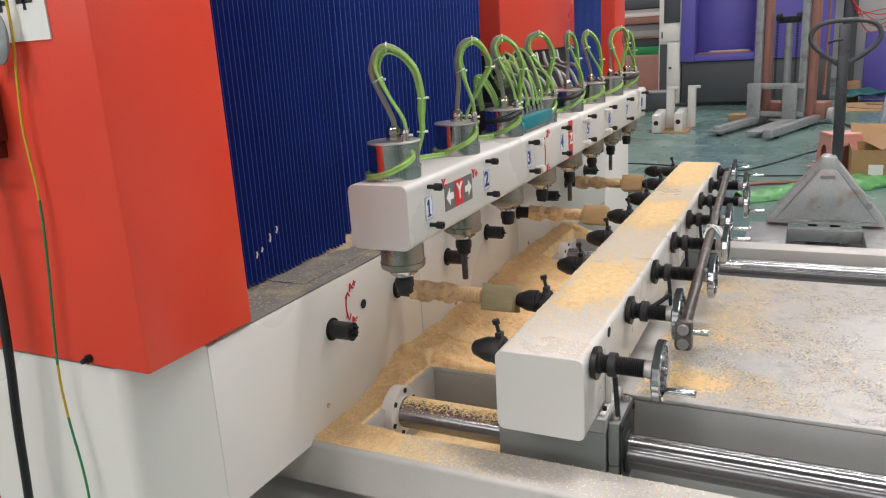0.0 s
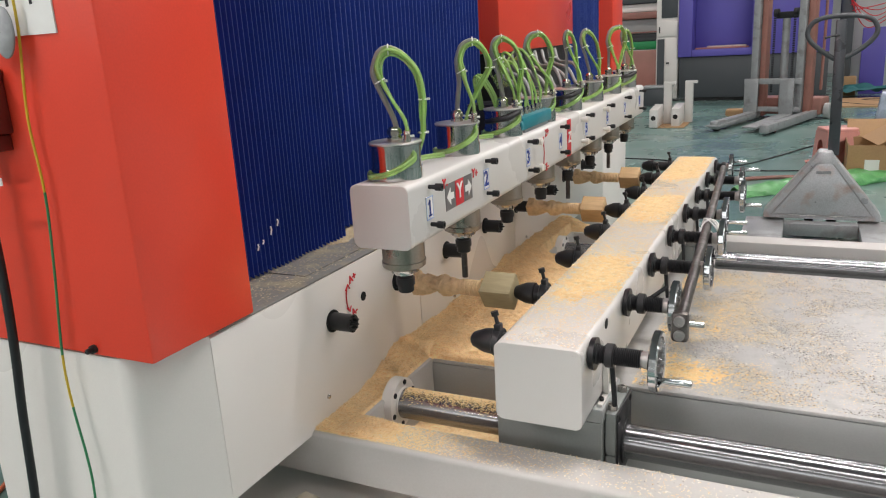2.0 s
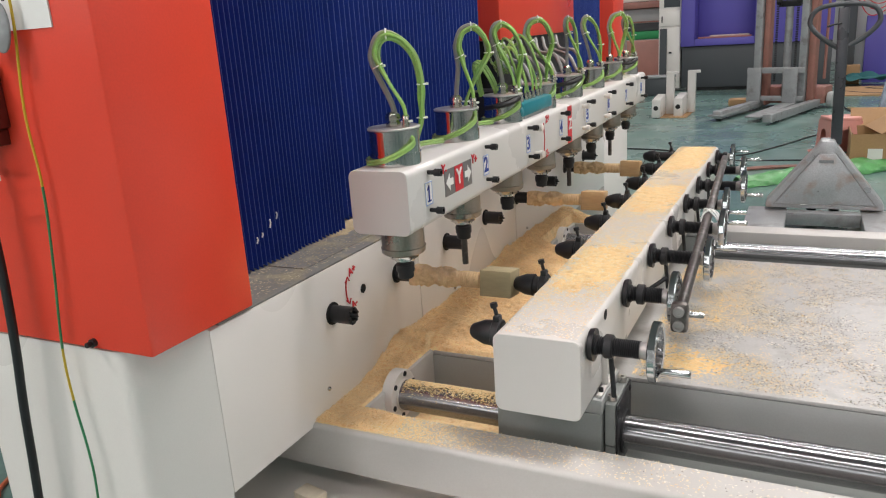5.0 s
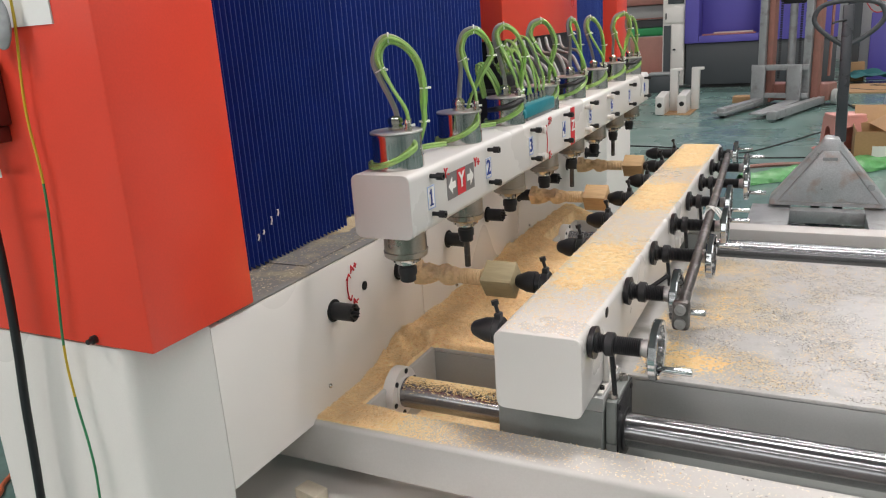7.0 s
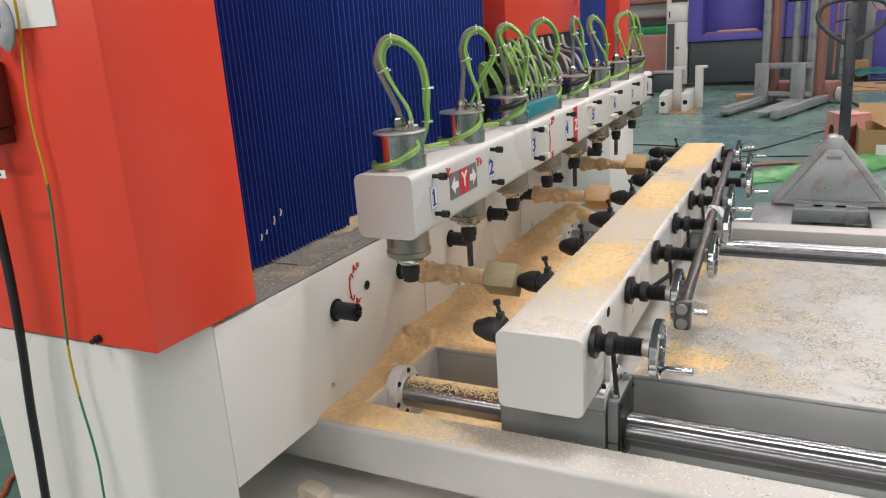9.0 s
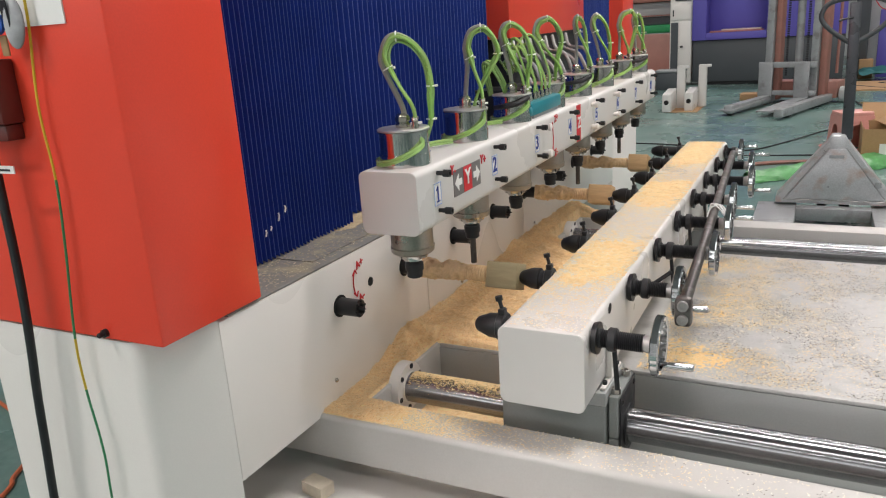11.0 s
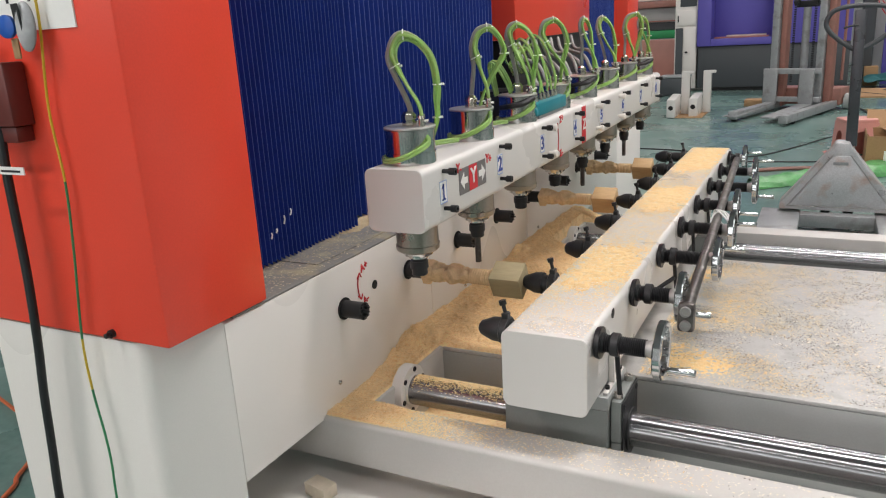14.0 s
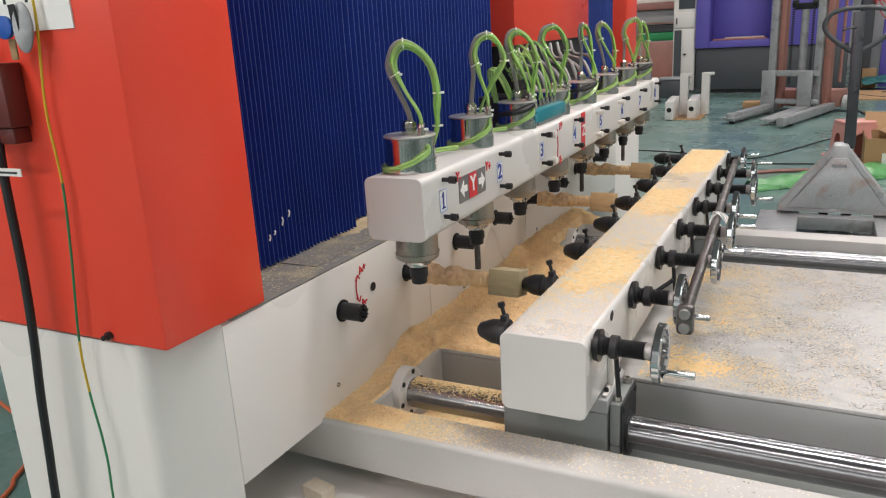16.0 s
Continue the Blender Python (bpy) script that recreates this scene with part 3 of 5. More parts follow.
tail_part("bore", lathe(B(), (0.1503, 0.162, -0.012), (1, 0, 0), [(0, 0.0095), (0.0008, 0.0095)], 18), HOLE)


def quill(y, ext, out, spin, lever, tip):
    """A tailstock quill: nose cone, clamp, screw, lock lever, hand wheel with its crank."""
    c = (0, y, AX)
    r = tail_part("quill", lathe(B(), (0.152, y, AX), (1, 0, 0), [(0, 0.026), (0.006, 0.0275), (0.009, 0.0275), (0.009, 0.017), (0.014, 0.017)], 28), BLACK)
    r.matrix_basis = Matrix.Translation((-0.075, -1.0, 0.15))
    bm = B()
    prof = []
    s, L = 0.0, out - 0.155
    while s < L:
        prof += [(s, 0.0135), (s + 0.0015, 0.0155)]
        s += 0.0032
    lathe(bm, (0.155, y, AX), (1, 0, 0), prof, 16)
    part("screw", bm, BLACK, r)
    bm = B()
    lathe(bm, (0.176, y, AX), (1, 0, 0), [(0, 0.018), (0.002, 0.020), (0.013, 0.020), (0.015, 0.018)], 18)
    a = radians(lever)
    d = Vector((0.10, -math.sin(a), math.cos(a)))
    p = Vector((0.185, y, AX))
    reach = 0.085
    if lever < 0:
        d, reach = Vector((0.72, 0.25, 0.55)), 0.060
    sweep(bm, [p + d * 0.015, p + d * (reach * 0.6), p + d * reach], 0.0042, 8)
    part("lock_lever", bm, BLACK, r)
    # hub and wheel
    bm = B()
    lathe(bm, (out - 0.008, y, AX), (1, 0, 0), [(0, 0.011), (0.012, 0.0145), (0.022, 0.0165), (0.028, 0.014)], 20)
    part("hub", bm, DULL, r, "knurled grey hub")
    bm = B()
    n = 84
    cols = []
    for k in range(n):
        q = 2 * math.pi * k / n
        R = 0.0490 + 0.0006 * math.cos(14 * q)
        cols.append([bm.verts.new((out + s, y + r * math.cos(q), AX + r * math.sin(q))) for s, r in ((0.0155, R - 0.0025), (0.0175, R), (0.0275, R), (0.0295, R - 0.0025), (0.0280, R - 0.0085), (0.0170, R - 0.0085))])
    for a, b in zip(cols, cols[1:] + cols[:1]):
        for j in range(6):
            bm.faces.new((a[j], a[(j + 1) % 6], b[(j + 1) % 6], b[j])).smooth = True
    for k in range(3):
        q = 2 * math.pi * k / 3 + spin
        sweep(bm, [(out + 0.012, y, AX), (out + 0.02, y + 0.042 * math.cos(q), AX + 0.042 * math.sin(q))], 0.0055, 8)
    w = part("hand_wheel", bm, CHROME, r, "chrome hand wheel")
    hy, hz = y + 0.037 * math.cos(spin), AX + 0.037 * math.sin(spin)
    part("crank_handle", lathe(B(), (out + 0.02, hy, hz), (1, 0, 0), [(0, 0.0035), (0.008, 0.0035), (0.009, 0.005), (0.054, 0.0062), (0.056, 0.005)], 14), CHROME, r)
    # nose on the other side
    bm = B()
    x = tip
    lathe(bm, (x, y, AX), (1, 0, 0), [(0, 0.008), (0.004, 0.013), (0.026, 0.0215), (0.040, 0.0225), (0.044, 0.0225), (0.045, 0.018), (-tip + 0.004, 0.018)] if -tip + 0.004 > 0.046 else [(0, 0.008), (0.004, 0.013), (0.026, 0.0215), (0.046, 0.0225), (0.06, 0.0225)], 24)
    part("nose_cone", bm, BLACK, r)
    bm = B()
    lathe(bm, (-0.018, y, AX), (1, 0, 0), [(0, 0.022), (0.002, 0.025), (0.014, 0.025), (0.016, 0.023)], 24)
    box(bm, -0.016, -0.004, y - 0.008, y + 0.008, AX + 0.018, AX + 0.034, 0.002, 1)
    lathe(bm, (-0.010, y, AX + 0.030), (-0.25, 0, 1), [(0, 0.0035), (0.018, 0.0035), (0.018, 0.0065), (0.026, 0.0065)], 10)
    part("clamp_collar", bm, BLACK, r)


OUTS = (0.235, 0.223, 0.255, 0.257, 0.240, 0.266, 0.244, 0.187)
SPINS = (-1.35, -1.3, 0.5, 0.2, -0.8, -1.0, 1.2, 0.4)
LEVERS = (174, -40, 176, 170, 180, 150, 60, 100)
TIPS = (-0.060, -0.0745, -0.066, -0.066, -0.0745, -0.070, -0.0745, -0.115)
for i in range(8):
    quill(ST[i], 0, OUTS[i], SPINS[i], LEVERS[i], TIPS[i])

# a steel bar lashed along the cranks
bar = thing("steel_bar", "dark round steel bar clamped along the hand wheels", "bar", (0.25, 0.3, 0.0))
bm = B()
cyl(bm, (0.2645, 0.256, -0.024), (0.205, 1.62, 0.016), 0.0108, seg=16, chamfer=0.001)
part("pipe", bm, PIPE, bar).location = (-0.25, -0.3, 0)
bm = B()
box(bm, 0.2480, 0.2795, 0.240, 0.262, -0.067, -0.009, 0.008, 2)
for z in (-0.024, -0.051):
    part("clamp_bolt", lathe(B(), (0.2638, 0.2405, z), (0, -1, 0), [(0, 0.0100), (0.006, 0.0100), (0.007, 0.0090), (0.007, 0.0055), (0.004, 0.0055)], 16), DULL, bar, "worn steel socket bolt").location = (-0.25, -0.3, 0)
part("pipe_clamp", bm, PIPE, bar, "steel clamp with two socket bolts").location = (-0.25, -0.3, 0)
bm = B()
for k in range(3):
    pts = [(0.246 + 0.022 * math.cos(a + k), 0.86 + 0.05 * k * 0.3 + 0.03 * math.sin(a), -0.010 + 0.020 * math.sin(a + k * 0.7)) for a in [2 * math.pi * q / 20 for q in range(20)]]
    sweep(bm, pts, 0.0022, 6, True)
part("cord", bm, TIE, bar, "white cord tied round the bar").location = (-0.25, -0.3, 0)

# ---- spindle carriage: moves up, down and along the blanks ----
OX, OY, OZ = -0.187, -0.02, 0.163
carriage = thing("spindle_carriage", "white carriage beam with eight steel spindles and green air tubes", "spindle carriage", (OX, OY, OZ))
HB = 0.110          # height of the beam
HW = 0.056          # half its width


def car(name, bm, material, parent=None, label="", base=None):
    return part(name, bm, material, parent or carriage, label, base)


car("beam", tube_beam(B(), -HW, HW, 0, HB, 0, 1.97, 0.013), BEAMW, label="white enamelled square steel beam")


def spindle(i):
    y = ST[i] - OY
    bm = B()
    lathe(bm, (0, y, -0.050), (0, 0, 1), [(0, 0.0355), (0.003, 0.0390), (0.012, 0.0400), (0.013, 0.0382), (0.052, 0.0382)], 36)
    s = car("spindle", bm, SATIN, None, "satin steel spindle motor")
    bm = B()
    lathe(bm, (0, y, HB), (0, 0, 1), [(0, 0.0445), (0.020, 0.0445), (0.0203, 0.0430), (0.0565, 0.0430), (0.0570, 0.0452), (0.0595, 0.0452), (0.0602, 0.0438)], 40)
    part("motor_cap", bm, POLISH, s, "polished steel motor cap")
    part("cap_lid", lathe(B(), (0, y, HB + 0.0603), (0, 0, 1), [(0, 0.0453), (0.0022, 0.0453), (0.0030, 0.0442), (0.0036, 0.0125)], 40), LIDM, s, "brushed steel lid with a thin brim")
    bm = B()
    lathe(bm, (0, y, -0.066), (0, 0, 1), [(0, 0.0165), (0.002, 0.0185), (0.007, 0.0185), (0.0075, 0.0260), (0.013, 0.0275), (0.017, 0.0300)], 30)
    part("nose", bm, POLISH, s, "bright steel spindle nose")
    bm = B()
    lathe(bm, (0, y, -0.098), (0, 0, 1), [(0, 0.0125), (0.002, 0.0145), (0.013, 0.0145), (0.0135, 0.0168), (0.027, 0.0168), (0.0275, 0.0150), (0.034, 0.0150)], 16)
    part("collet_nut", bm, BLACK, s)
    if i in WORK:
        bm = B()
        lathe(bm, (0, y, -0.154), (0, 0, 1), [(0, 0.0055), (0.001, 0.0065), (0.06, 0.0065)], 14)
        part("cutter", bm, PIPE, s, "slim steel router cutter")
    # cable gland and tube fittings
    z = HB + 0.0639
    part("cable_gland", lathe(B(), (0, y, z), (0, 0, 1), [(0, 0.0125), (0.007, 0.0125), (0.0072, 0.0105), (0.010, 0.0105), (0.0102, 0.0130), (0.017, 0.0130), (0.021, 0.0100), (0.024, 0.0075)], 6 + 6 * (i % 2)), BRASS, s)
    for e in (-0.008, 0.010):
        q = Vector((0, y, z)) + LOOP_U * (LOOPS[i][0] * 0.001) + LOOP_D * (-0.016 + e)
        part("fitting", lathe(B(), q, (0, 0, 1), [(0, 0.0065), (0.005, 0.0065), (0.005, 0.005), (0.012, 0.005), (0.013, 0.0062), (0.018, 0.0058)], 12), BRASS, s)
    loop(i, y, s)
    # clamp bolts on the face
    for z in (0.028, 0.094):
        bm = B()
        lathe(bm, (HW, y + 0.006, z), (1, 0, 0), [(0, 0.0040), (0.013, 0.0040), (0.013, 0.0066), (0.025, 0.0066), (0.025, 0.0036), (0.021, 0.0036)], 12)
        car("clamp_bolt", bm, BLACK)


# each tube loop in millimetres: foot, left bulge and its height, crown and its height, right bulge and its height, far foot
LOOPS = ((22, -36, 140, -17, 170, 45, 76, 47), (34, 3, 136, 28, 172, 63, 115, 20), (27, -18, 152, 0, 173, 47, 95, 38), (36, -25, 145, 5, 178, 41, 110, 22),
         (40, 2, 158, 9, 174, 34, 95, 41), (30, -19, 142, -6, 166, 37, 75, 37), (30, 2, 128, 40, 172, 65, 118, 40), (28, -6, 138, 8, 156, 33, 85, 30))
LOOP_U = Vector((0.90, 0.436, 0))       # the plane in which the loops hang
LOOP_D = Vector((-0.436, 0.90, 0))


def loop(i, y, s):
    """A loop of green tubes tied to a grey motor cable, and a tube round the motor's foot."""
    us, ul, hl, ua, ha, ur, hr, ue = LOOPS[i]
    z0 = HB + 0.060
    rng = random.Random(i * 5 + 2)

    def at(u, h, d):
        h *= 1.0 if h < 20 else (0.91 if i < 5 else 0.95)
        return Vector((0, y, z0 + h * 0.001)) + LOOP_U * ((u + h * max(0.0, 0.12 - 0.045 * i)) * 0.001) + LOOP_D * (d * 0.001)

    def mix(a, b, f):
        return a + (b - a) * f
    core = [(us, 12, -16), (mix(us, ul, 0.10), 0.30 * hl, -15), (mix(us, ul, 0.52), 0.58 * hl, -10), (mix(us, ul, 0.86), 0.82 * hl, -4), (ul, hl, 0), (mix(ul, ua, 0.30), mix(hl, ha, 0.72), 2), (ua, ha, 4),
            (mix(ua, ur, 0.42), mix(hr, ha, 0.86), 7), (mix(ua, ur, 0.80), mix(hr, ha, 0.52), 11), (ur, hr, 15), (mix(ur, ue, 0.55), hr * 0.55, 19), (ue, 12, 24), (mix(ue, us, 0.25), -22, 34), (mix(ue, us, 0.5), -40, 40)]
    mu, mh = (ul + ur) / 2, (hl + hr) / 2
    for k in range(6):
        f = (1.06, 0.99, 0.92, 0.85, 0.955, 1.02)[k]
        dd = (0.0, -7.0, 7.5, 2.0, -3.0, 9.0)[k]
        pts = []
        for j, (u, h, d) in enumerate(core):
            g = f if 2 < j < 11 else mix(1.0, f, 0.5)
            pts.append(at(mu + (u - mu) * g + rng.uniform(-1.2, 1.2), mh + (h - mh) * (g if j > 2 and j < 11 else 1.0) + rng.uniform(-1, 1), d + dd + rng.uniform(-1.2, 1.2)))
        part("air_tube", sweep(B(), smooth_path(pts, 6), 0.0025, 8), GREEN, s, "translucent green air tube")
    # the cable rises from the gland, runs up the outside of the loop and over its crown
    rise = [(0, 14, 0), (0, 32, 0), (mix(0, ul, 0.25), 0.40 * hl, 1), (mix(0, ul, 0.75), 0.66 * hl, 2), (ul - 5, 0.88 * hl, 3), (ul - 6, hl + 1, 4), (mix(ul, ua, 0.25) - 3, mix(hl, ha, 0.72) + 4, 5), (ua, ha + 2, 7), (mix(ua, ur, 0.42), mix(hr, ha, 0.86) - 1, 11), (mix(ua, ur, 0.8) - 2, mix(hr, ha, 0.52), 15), (ur - 2, hr, 20)]
    g = smooth_path([at(*p) for p in rise], 7)
    part("cable", sweep(B(), g, 0.0048, 9), GREYHOSE, s, "grey motor cable")
    # round the foot and on to the next motor
    c0 = at(us, 12, -16)
    for dz in (0.0, 0.0050):
        pts = [c0, at(us + 3, -6, -26 + 300 * dz), (0.0455, y - 0.016, HB + 0.036 + dz), (0.030, y - 0.038, HB + 0.021 + dz), (0.002, y - 0.049, HB + 0.010 + dz), (-0.028, y - 0.042, HB + 0.005 + dz), (-0.045, y - 0.022, HB + 0.0045 + dz), (-0.050, y, HB + 0.005 + dz), (-0.043, y + 0.06, HB + 0.005 + dz), (-0.02, y + 0.13, HB + 0.009 + dz), (0.0, y + 0.19, HB + 0.006 + dz)]
        part("foot_tube", sweep(B(), smooth_path(pts, 6), 0.0027, 8), GREEN, s, "translucent green air tube")
    for (u, h, d), r, axis in ((core[3], 0.0085, LOOP_U * -0.5 + Vector((0, 0, 1))), (core[6], 0.0080, LOOP_U), (core[9], 0.0075, Vector((0, 0, 1))), (core[0], 0.0075, Vector((0, 0, 1))), (core[11], 0.0070, Vector((0, 0, 1)))):
        bm = B()
        q = at(u + (-2 if h > 60 and u < mu else -1), h, d + 1)
        ring(bm, q, axis, r, 0.0013, 18, 6)
        e = q + LOOP_U * (r + 0.001)
        box(bm, e.x - 0.002, e.x + 0.003, e.y - 0.002, e.y + 0.002, e.z - 0.002, e.z + 0.002, 0.0006, 1)
        sweep(bm, [e, e + LOOP_U * 0.003 + Vector((0, 0, 0.001))], 0.0010, 5)
        part("cable_tie", bm, TIE, s)


for i in range(8):
    spindle(i)

# number tags, signs and marks on the face
for i in range(8):
    y = ST[i] - OY + 0.002
    tag = car("number_tag", box(B(), HW, HW + 0.0012, y - 0.013, y + 0.013, 0.038, 0.078), PAPER)
    bm = B()
    for a, b, c, d in ((-0.013, 0.013, 0.0765, 0.078), (-0.013, 0.013, 0.038, 0.0395), (-0.013, -0.0118, 0.038, 0.078), (0.0118, 0.013, 0.038, 0.078)):
        box(bm, HW + 0.001, HW + 0.0017, y + a, y + b, c, d)
    part("tag_border", bm, TAGBLUE, tag)
    if i == 0:
        bm = B()
        for b in ((-0.0022, 0.0022, -0.0145, 0.0145), (-0.0065, 0.0065, -0.0145, -0.0118)):
            box(bm, b[0], b[1], b[2], b[3], 0.0, 0.0006)
        prism(bm, [(-0.0070, 0.0075), (-0.0055, 0.0060), (0.0022, 0.0105), (0.0022, 0.0145), (0.0, 0.0145)], "z", 0.0, 0.0006)
        me = finish(bm, "numeral", BLUEINK)
    else:
        me = letters(str(i + 1), 0.042)
        me.materials.clear()
        me.materials.append(BLUEINK)
    part("numeral", me, BLUEINK, tag, "", Matrix.Translation((HW + 0.0015, y, 0.058)) @ FACE_X)
sy = 0.186
sign = car("axis_sign", box(B(), HW, HW + 0.0012, sy - 0.048, sy + 0.072, 0.036, 0.084), SIGNGREY, None, "grey and red sign with white arrows and a letter")
part("sign_middle", box(B(), HW + 0.001, HW + 0.0018, sy - 0.006, sy + 0.030, 0.0365, 0.0835), REDINK, sign)
for s in (-1, 1):
    c = sy + 0.012 + s * 0.040
    bm = B()
    prism(bm, [(c + s * 0.016, 0.060), (c, 0.076), (c, 0.066), (c - s * 0.014, 0.066), (c - s * 0.014, 0.054), (c, 0.054), (c, 0.044)], "x", HW + 0.001, HW + 0.002)
    part("arrow", bm, PAPER, sign)
me = letters("Y", 0.040)
me.materials.clear()
me.materials.append(PAPER)
part("letter", me, PAPER, sign, "", Matrix.Translation((HW + 0.0022, sy + 0.012, 0.062)) @ FACE_X)
for txt, y, z, r in (("Y-", 0.138, 0.086, -8), ("Y+", 0.274, 0.080, -8), ("Z+", 0.735, 0.096, 10), ("Z-", 0.73, 0.012, 10)):
    me = letters(txt, 0.024)
    me.materials.clear()
    me.materials.append(REDINK)
    car("lettering", me, REDINK, None, "red marker lettering", Matrix.Translation((HW + 0.001, y, z)) @ FACE_X @ pose(0, 0, 0, 0, 0, r))
bm = B()
sweep(bm, [(HW + 0.001, 0.705, 0.022), (HW + 0.001, 0.71, 0.05), (HW + 0.001, 0.705, 0.09)], 0.0012, 5)
car("marker_arrow", bm, REDINK)
zs = car("axis_sign", box(B(), HW, HW + 0.0012, 0.912, 0.948, 0.006, 0.104), REDINK, None, "tall red sign with a white letter and arrows")
me = letters("Z", 0.040)
me.materials.clear()
me.materials.append(PAPER)
part("letter", me, PAPER, zs, "", Matrix.Translation((HW + 0.002, 0.93, 0.055)) @ FACE_X)
for y in (0.64, 1.06, 1.32):
    for z in (0.026, 0.088):
        car("white_bolt", lathe(B(), (HW, y, z), (1, 0, 0), [(0, 0.006), (0.012, 0.006), (0.012, 0.009), (0.020, 0.009), (0.021, 0.007)], 12), WHITE)

# teal valve manifold and the tube bundle that leaves it
mf = car("valve_manifold", box(B(), 0.010, 0.045, 0.60, 0.815, HB + 0.008, HB + 0.038, 0.004), TEAL, None, "teal pneumatic manifold block")
bm = B()
lathe(bm, (0.030, 0.599, HB + 0.019), (0, -1, 0), [(0, 0.017), (0.012, 0.017), (0.014, 0.015)], 20)
part("end_cap", bm, TEAL, mf)
part("plug", lathe(B(), (0.030, 0.586, HB + 0.019), (0, -1, 0), [(0, 0.009), (0.006, 0.009), (0.006, 0.005), (0.004, 0.005)], 14), BRASS, mf)
rg = random.Random(3)
part("mounting_foot", box(B(), 0.014, 0.041, 0.62, 0.80, HB + 0.0005, HB + 0.008, 0.001), DULL, mf)
for k in range(7):
    y = 0.622 + k * 0.028 + rg.uniform(-0.004, 0.004)
    part("port", lathe(B(), (0.022, y, HB + 0.037), (0, 0, 1), [(0, 0.007), (0.010, 0.007), (0.010, 0.0055), (0.018, 0.0055)], 10), BRASS, mf)
    pts = [(0.022, y, HB + 0.052), (0.018 + rg.uniform(-0.008, 0.006), y + rg.uniform(-0.010, 0.010), HB + 0.09), (-0.01, y + rg.uniform(-0.02, 0.02), HB + 0.15 + rg.uniform(-0.015, 0.02)), (-0.05, y + 0.03, HB + 0.165 + rg.uniform(-0.02, 0.02)), (-0.09, 0.80 + rg.uniform(-0.04, 0.04), HB + 0.12), (-0.15, 0.98 + rg.uniform(-0.05, 0.05), HB + 0.08)]
    part("supply_tube", sweep(B(), smooth_path(pts, 6), 0.0032, 7), GREEN, mf, "translucent green air tube")
for k in range(3):
    e = rg.uniform(-0.012, 0.012)
    pts = [(-0.010, 0.60 + 0.010 * k, HB + 0.020), (-0.022, 0.575 + 0.012 * k, HB + 0.080 + e), (-0.045, 0.56 + 0.014 * k, HB + 0.125 + e), (-0.075, 0.60 + 0.014 * k, HB + 0.115 + e), (-0.095, 0.68 + 0.010 * k, HB + 0.050)]
    part("supply_tube", sweep(B(), smooth_path(pts, 6), 0.0030, 7), GREEN, mf, "translucent green air tube")
# the slide behind the beam, its red housing, and the dark trunk below it
car("slide_plate", box(B(), -0.30, -HW, 1.00, 1.70, 0.0, HB + 0.03, 0.004), BLACK, None, "dark slide plate behind the beam")
car("housing", box(B(), -0.435, -0.198, 1.10, 1.885, 0.280, 1.30, 0.004), RED, None, "red enamelled slide housing")
car("housing_inner", box(B(), -0.425, -0.215, 1.12, 1.86, 0.09, 0.279), BLACK)
for k in range(9):
    y = 0.90 + 0.075 * k
    bm = sweep(B(), smooth_path([(-0.06, y, HB + 0.05), (-0.10, y + 0.04, HB + 0.09 + 0.01 * (k % 3)), (-0.17, y + 0.10, HB + 0.12), (-0.20, y + 0.15, HB + 0.16)], 5), 0.006, 7)
    car("trunk_cable", bm, GREYHOSE, None, "dark grey trunk cable")
for i in (2, 4, 7):
    y = ST[i] - OY
    bm = B()
    sweep(bm, smooth_path([(-0.03, y - 0.03, HB + 0.035), (0.0, y - 0.052, HB + 0.04), (0.03, y - 0.045, HB + 0.045), (0.045, y - 0.015, HB + 0.055)], 6), 0.006, 8)
    car("dark_cable", bm, CABLEK, None, "black sheathed cable")


